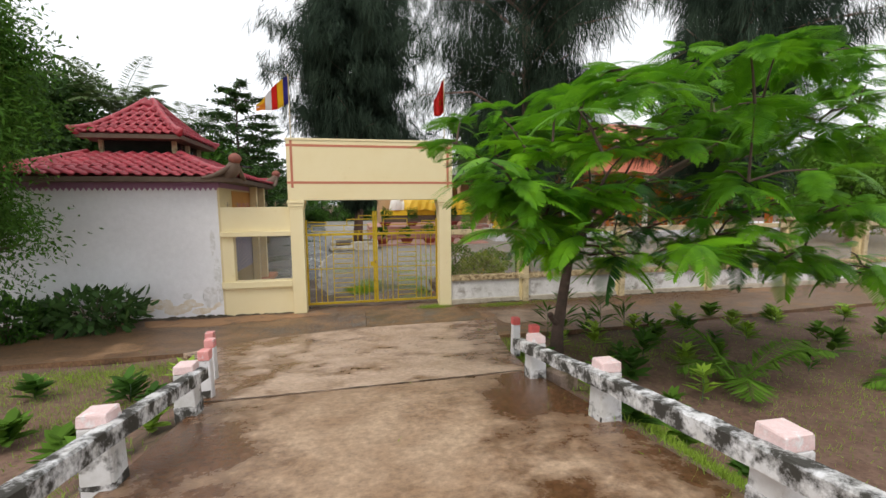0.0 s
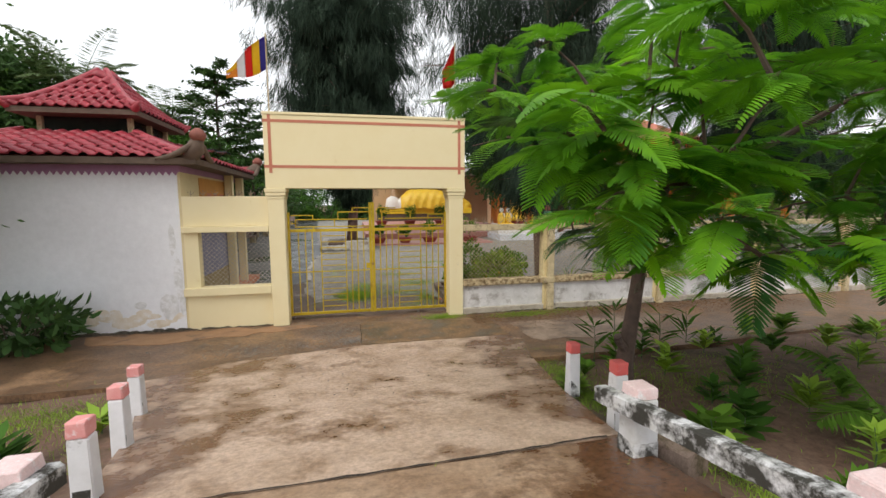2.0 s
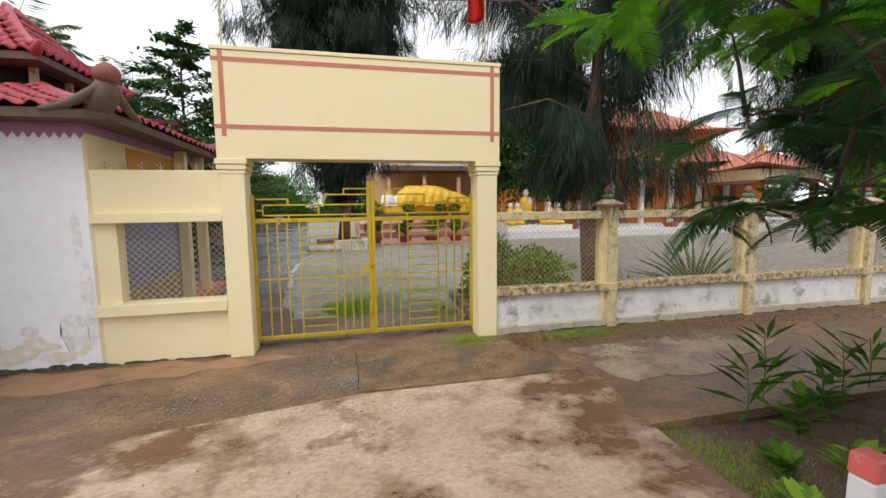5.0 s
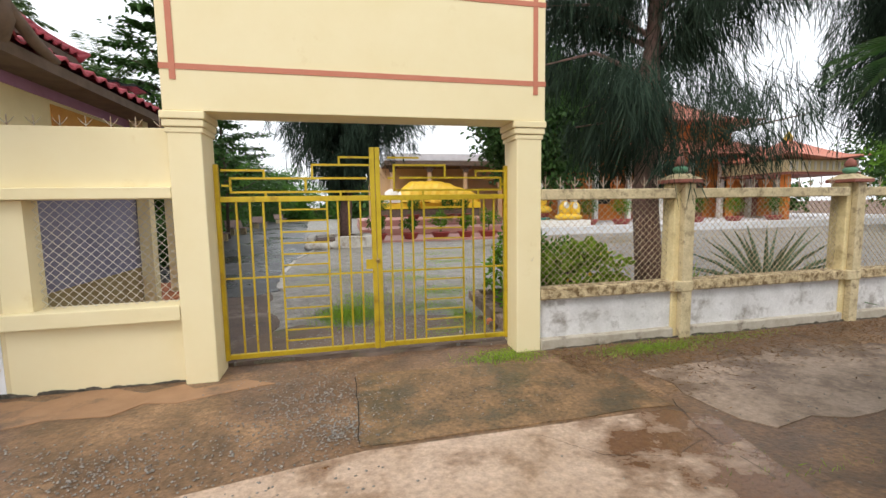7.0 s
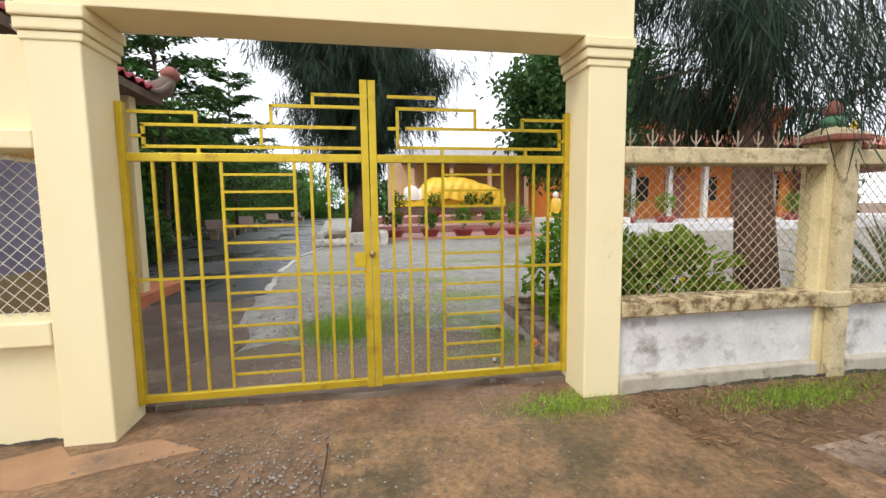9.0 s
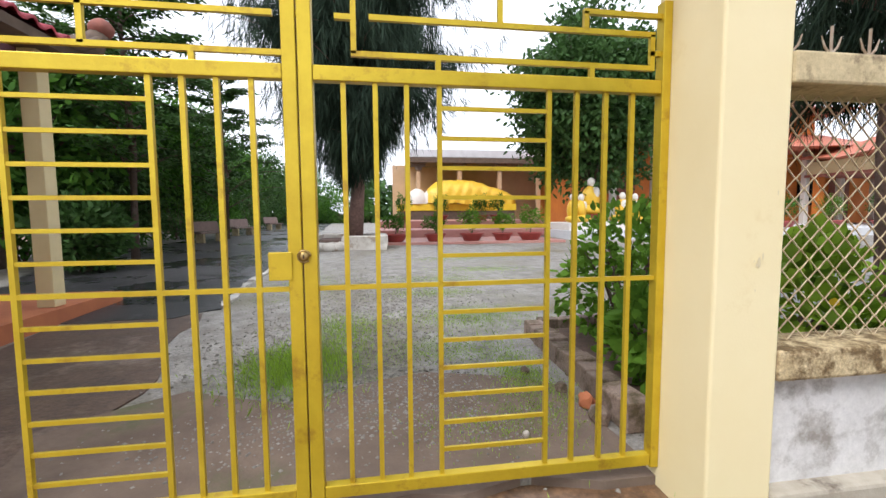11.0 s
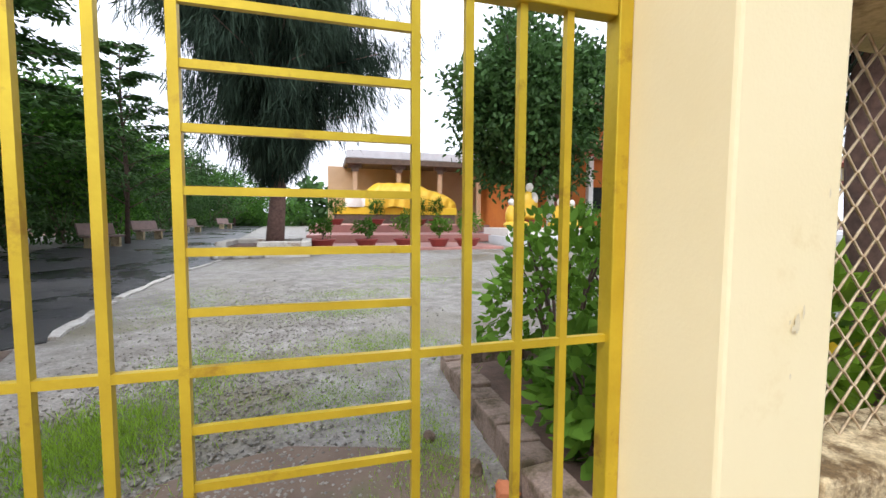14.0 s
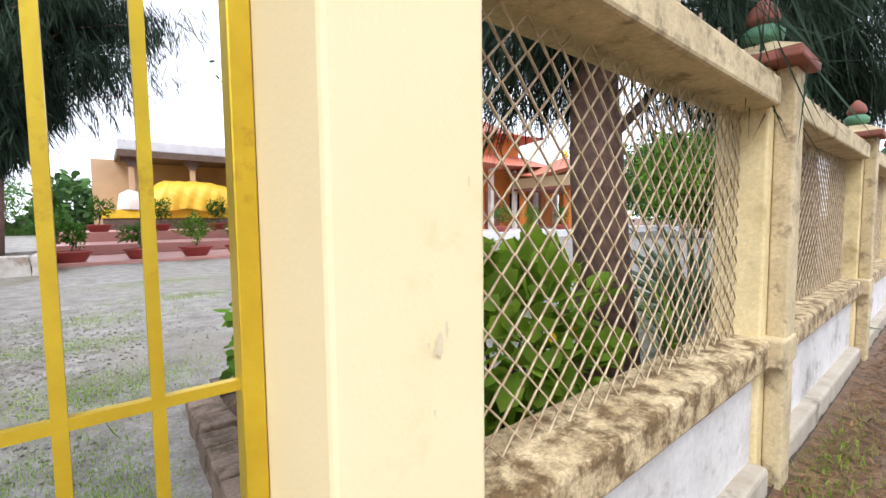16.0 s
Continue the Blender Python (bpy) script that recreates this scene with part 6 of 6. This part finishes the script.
grass("courtyard_grass", "green grass patch in the courtyard gravel", [(0.1, 13.9, 0.5, 0.6, 5000, 0.09), (0.4, 15.0, 0.5, 0.8, 3500, 0.045), (2.0, 13.4, 0.3, 0.8, 3500, 0.04), (2.0, 15.4, 0.9, 0.6, 4500, 0.035), (1.5, 14.2, 0.7, 0.5, 3000, 0.03), (1.7, 17.0, 0.9, 0.4, 2600, 0.03), (3.2, 19.5, 1.2, 0.5, 2500, 0.03), (1.6, 12.7, 0.6, 0.3, 1500, 0.035), (2.0, 18.3, 1.2, 0.6, 2500, 0.03), (-0.5, 18.0, 0.8, 1.5, 2500, 0.03), (3.0, 21.5, 1.5, 0.5, 2000, 0.03), (7, 14.2, 3, 0.9, 1600, 0.16)], inn, 202)


def weed(x, y, h, n, leaf=0.2, wide=0.3, leaves=26, material=None, label="leafy green weed in the bare earth"):
    rng = rng_of(300 + n)
    z = top(x, y)
    w = thing("weed", label, "plant", "weeds round the ramp", at=(x, y, z))
    part("stem", tube(bmesh.new(), [(0, 0, -0.02), (0.02, 0.01, h * 0.5), (0.0, 0.03, h * 0.9)], [0.009, 0.007, 0.004], 5), M_AGAVE, w)
    s = rng.uniform(0.1, 1, (leaves, 1))
    a = rng.uniform(0, 6.28, leaves)
    P = np.concatenate([np.zeros((leaves, 2)), s * h * 0.9], 1)
    D = np.stack([np.cos(a), np.sin(a), rng.uniform(0.1, 0.9, leaves)], 1)
    blades("foliage", P, D, leaf * (1.25 - 0.5 * s[:, 0]), leaf * wide, material or M_BUSH, w, "", rng, -0.06, 0.9)
    return w
rng = random.Random(17)
spots = [(-2.96, 4.7, 0.35), (-2.5, 5.6, 0.3), (-3.6, 4.3, 0.3), (-2.25, 3.9, 0.3), (-3.1, 6.3, 0.4), (2.7, 4.4, 0.35), (3.3, 5.2, 0.35), (3.9, 5.4, 0.45), (4.4, 4.6, 0.5), (3.6, 4.2, 0.35), (4.7, 6.2, 0.5), (4.2, 6.9, 0.45),
         (5.4, 6.8, 0.4), (6.2, 6.3, 0.35), (7.2, 6.6, 0.35), (7.9, 5.6, 0.4), (6.9, 5.2, 0.35), (5.6, 7.7, 0.35), (3.9, 7.6, 0.5), (4.6, 7.9, 0.6), (8.8, 7.4, 0.4), (9.6, 6.0, 0.4), (2.75, 5.9, 0.2), (2.62, 6.6, 0.18), (3.1, 7.1, 0.2), (2.55, 3.4, 0.25), (-2.05, 4.5, 0.25), (3.0, 3.3, 0.3), (3.4, 2.9, 0.3), (5.0, 5.6, 0.35), (5.9, 5.9, 0.3), (6.6, 7.4, 0.35), (7.6, 7.3, 0.4), (8.5, 6.3, 0.35), (8.2, 4.8, 0.35), (10.4, 7.2, 0.4), (9.4, 8.0, 0.35), (4.1, 6.0, 0.3), (3.5, 6.9, 0.3), (-3.9, 5.4, 0.3), (-4.4, 6.6, 0.3), (-2.6, 6.9, 0.2), (-4.8, 5.0, 0.35), (6.3, 8.2, 0.4), (7.2, 8.4, 0.45), (8.3, 8.6, 0.4)]
for n, (x, y, h) in enumerate(spots):
    weed(x, y, h, n, rng.uniform(0.2, 0.32), rng.uniform(0.28, 0.5), rng.randint(22, 38), (M_BUSH, M_FEATH, M_GRASS)[n % 3])
for n, (x, y, h) in enumerate(((4.35, 8.3, 0.95), (5.0, 8.0, 0.8), (5.7, 8.2, 0.75), (3.8, 8.0, 0.7))):
    weed(x, y, h, 60 + n, 0.45, 0.13, 14, M_FEATH, "tall thin maize-like plant with drooping leaves")
frond_palm("coconut_seedling", "young coconut seedling with arching split leaves", 5.35, 4.95, top(5.35, 4.95), 0.0, 1.15, 6, 53, 0.05, leaflet=0.4, up=1.15, material=M_BUSH)
frond_palm("coconut_seedling", "small coconut seedling in the bare earth", 7.6, 4.2, top(7.6, 4.2), 0.0, 0.8, 5, 54, 0.05, leaflet=0.3, up=1.1, material=M_BUSH)

# loose gravel and leaf litter
def pebbles(name, label, spots, z_of, n, material, size):
    rng = rng_of(n)
    V, F, c = [], [], 0
    base = np.array([[1, 0, 0], [-1, 0, 0], [0, 1, 0], [0, -1, 0], [0, 0, 0.7], [0, 0, -0.4]], float)
    tri = np.array([[0, 2, 4], [2, 1, 4], [1, 3, 4], [3, 0, 4], [2, 0, 5], [1, 2, 5], [3, 1, 5], [0, 3, 5]])
    for x, y, rx, ry, k in spots:
        for q in rng.normal(size=(k, 2)) * 0.5:
            px, py = x + q[0] * rx, y + q[1] * ry
            s = size * rng.uniform(0.4, 1.4)
            V.append(base * s * rng.uniform(0.6, 1.2, (6, 3)) + np.array([px, py, float(z_of(px, py)) + 0.2 * s]))
            F.append(tri + c)
            c += 6
    ob = np_mesh(name, np.concatenate(V), np.concatenate(F), material)
    return tagged(ob, label, "gravel", kind="stuff")
pebbles("lane_gravel", "pale gravel scattered on the muddy lane", [(-0.25, 10.7, 0.8, 1.2, 1500), (-1.6, 10.0, 1.1, 0.6, 900), (0.0, 10.2, 0.3, 0.3, 300), (1.2, 10.6, 1.2, 0.7, 160), (-3.0, 10.4, 1.2, 0.6, 200), (0.3, 8.0, 2.0, 1.6, 120), (4.5, 8.6, 1.5, 1.2, 200)], lambda x, y: float(ramp(y)) + (0.012 if y < 9.6 else -0.004), 401, M_PEBBLE, 0.011)
pebbles("courtyard_gravel", "pale broken gravel in the courtyard", [(0.9, 13.2, 0.9, 0.6, 1800), (0.3, 14.6, 1.2, 1.4, 2600), (1.0, 17, 1.6, 2.0, 2400), (1.5, 12.7, 1.0, 0.4, 600), (0.0, 12.7, 1.0, 0.4, 600)], inn, 402, M_PEBBLE, 0.016)

rngl = rng_of(700)
k = 9000
PL = np.stack([2.7 + 9 * rngl.uniform(0, 1, k) ** 1.3, 11.62 - np.abs(rngl.normal(size=k)) * 0.55, np.zeros(k)], 1)
PL[:, 2] = ramp(PL[:, 1]) + 0.004
tagged(blades("leaf_litter", PL, rngl.normal(size=PL.shape) * np.array([1, 1, 0.12]), rngl.uniform(0.03, 0.13, k), rngl.uniform(0.004, 0.016, k), M_LITTER, None, "", rngl, 0.0, 0.85), "dry brown needles and leaves along the fence foot", "leaf litter", kind="stuff")


def tuft(x, y, z, h, n, leaves=60):
    """A clump of long strap leaves that arch outwards."""
    rng = rng_of(n)
    t = thing("strap_plant", "clump of long arching olive leaves behind the fence", "plant", "strap plants behind the fence", at=(x, y, z))
    for i in range(leaves):
        a, up = rng.uniform(0, 6.28), rng.uniform(0.5, 1.25)
        ln = h * rng.uniform(0.6, 1.1)
        o, w = np.array([math.cos(a), math.sin(a), 0]), 0.018 * rng.uniform(0.7, 1.3)
        sd = np.array([-math.sin(a), math.cos(a), 0])
        vs = []
        for j in range(6):
            f = j / 5
            c = o * ln * (0.1 * f + 0.6 * f * f / (0.4 + up)) + np.array([0, 0, ln * (up * f - 0.45 * f * f)])
            ww = w * (1 - f) ** 0.6 + 0.001
            vs += [c - sd * ww, c + sd * ww]
        np_mesh("leaf", vs, [(2 * j, 2 * j + 1, 2 * j + 3, 2 * j + 2) for j in range(5)], (M_AGAVE, M_PALM, M_BRIGHT)[i % 3], t)
    return t
tuft(5.9, 12.7, 0.05, 1.25, 811)
tuft(6.7, 12.9, 0.05, 1.0, 812, 40)
tuft(9.3, 13.1, 0.05, 1.1, 813, 40)
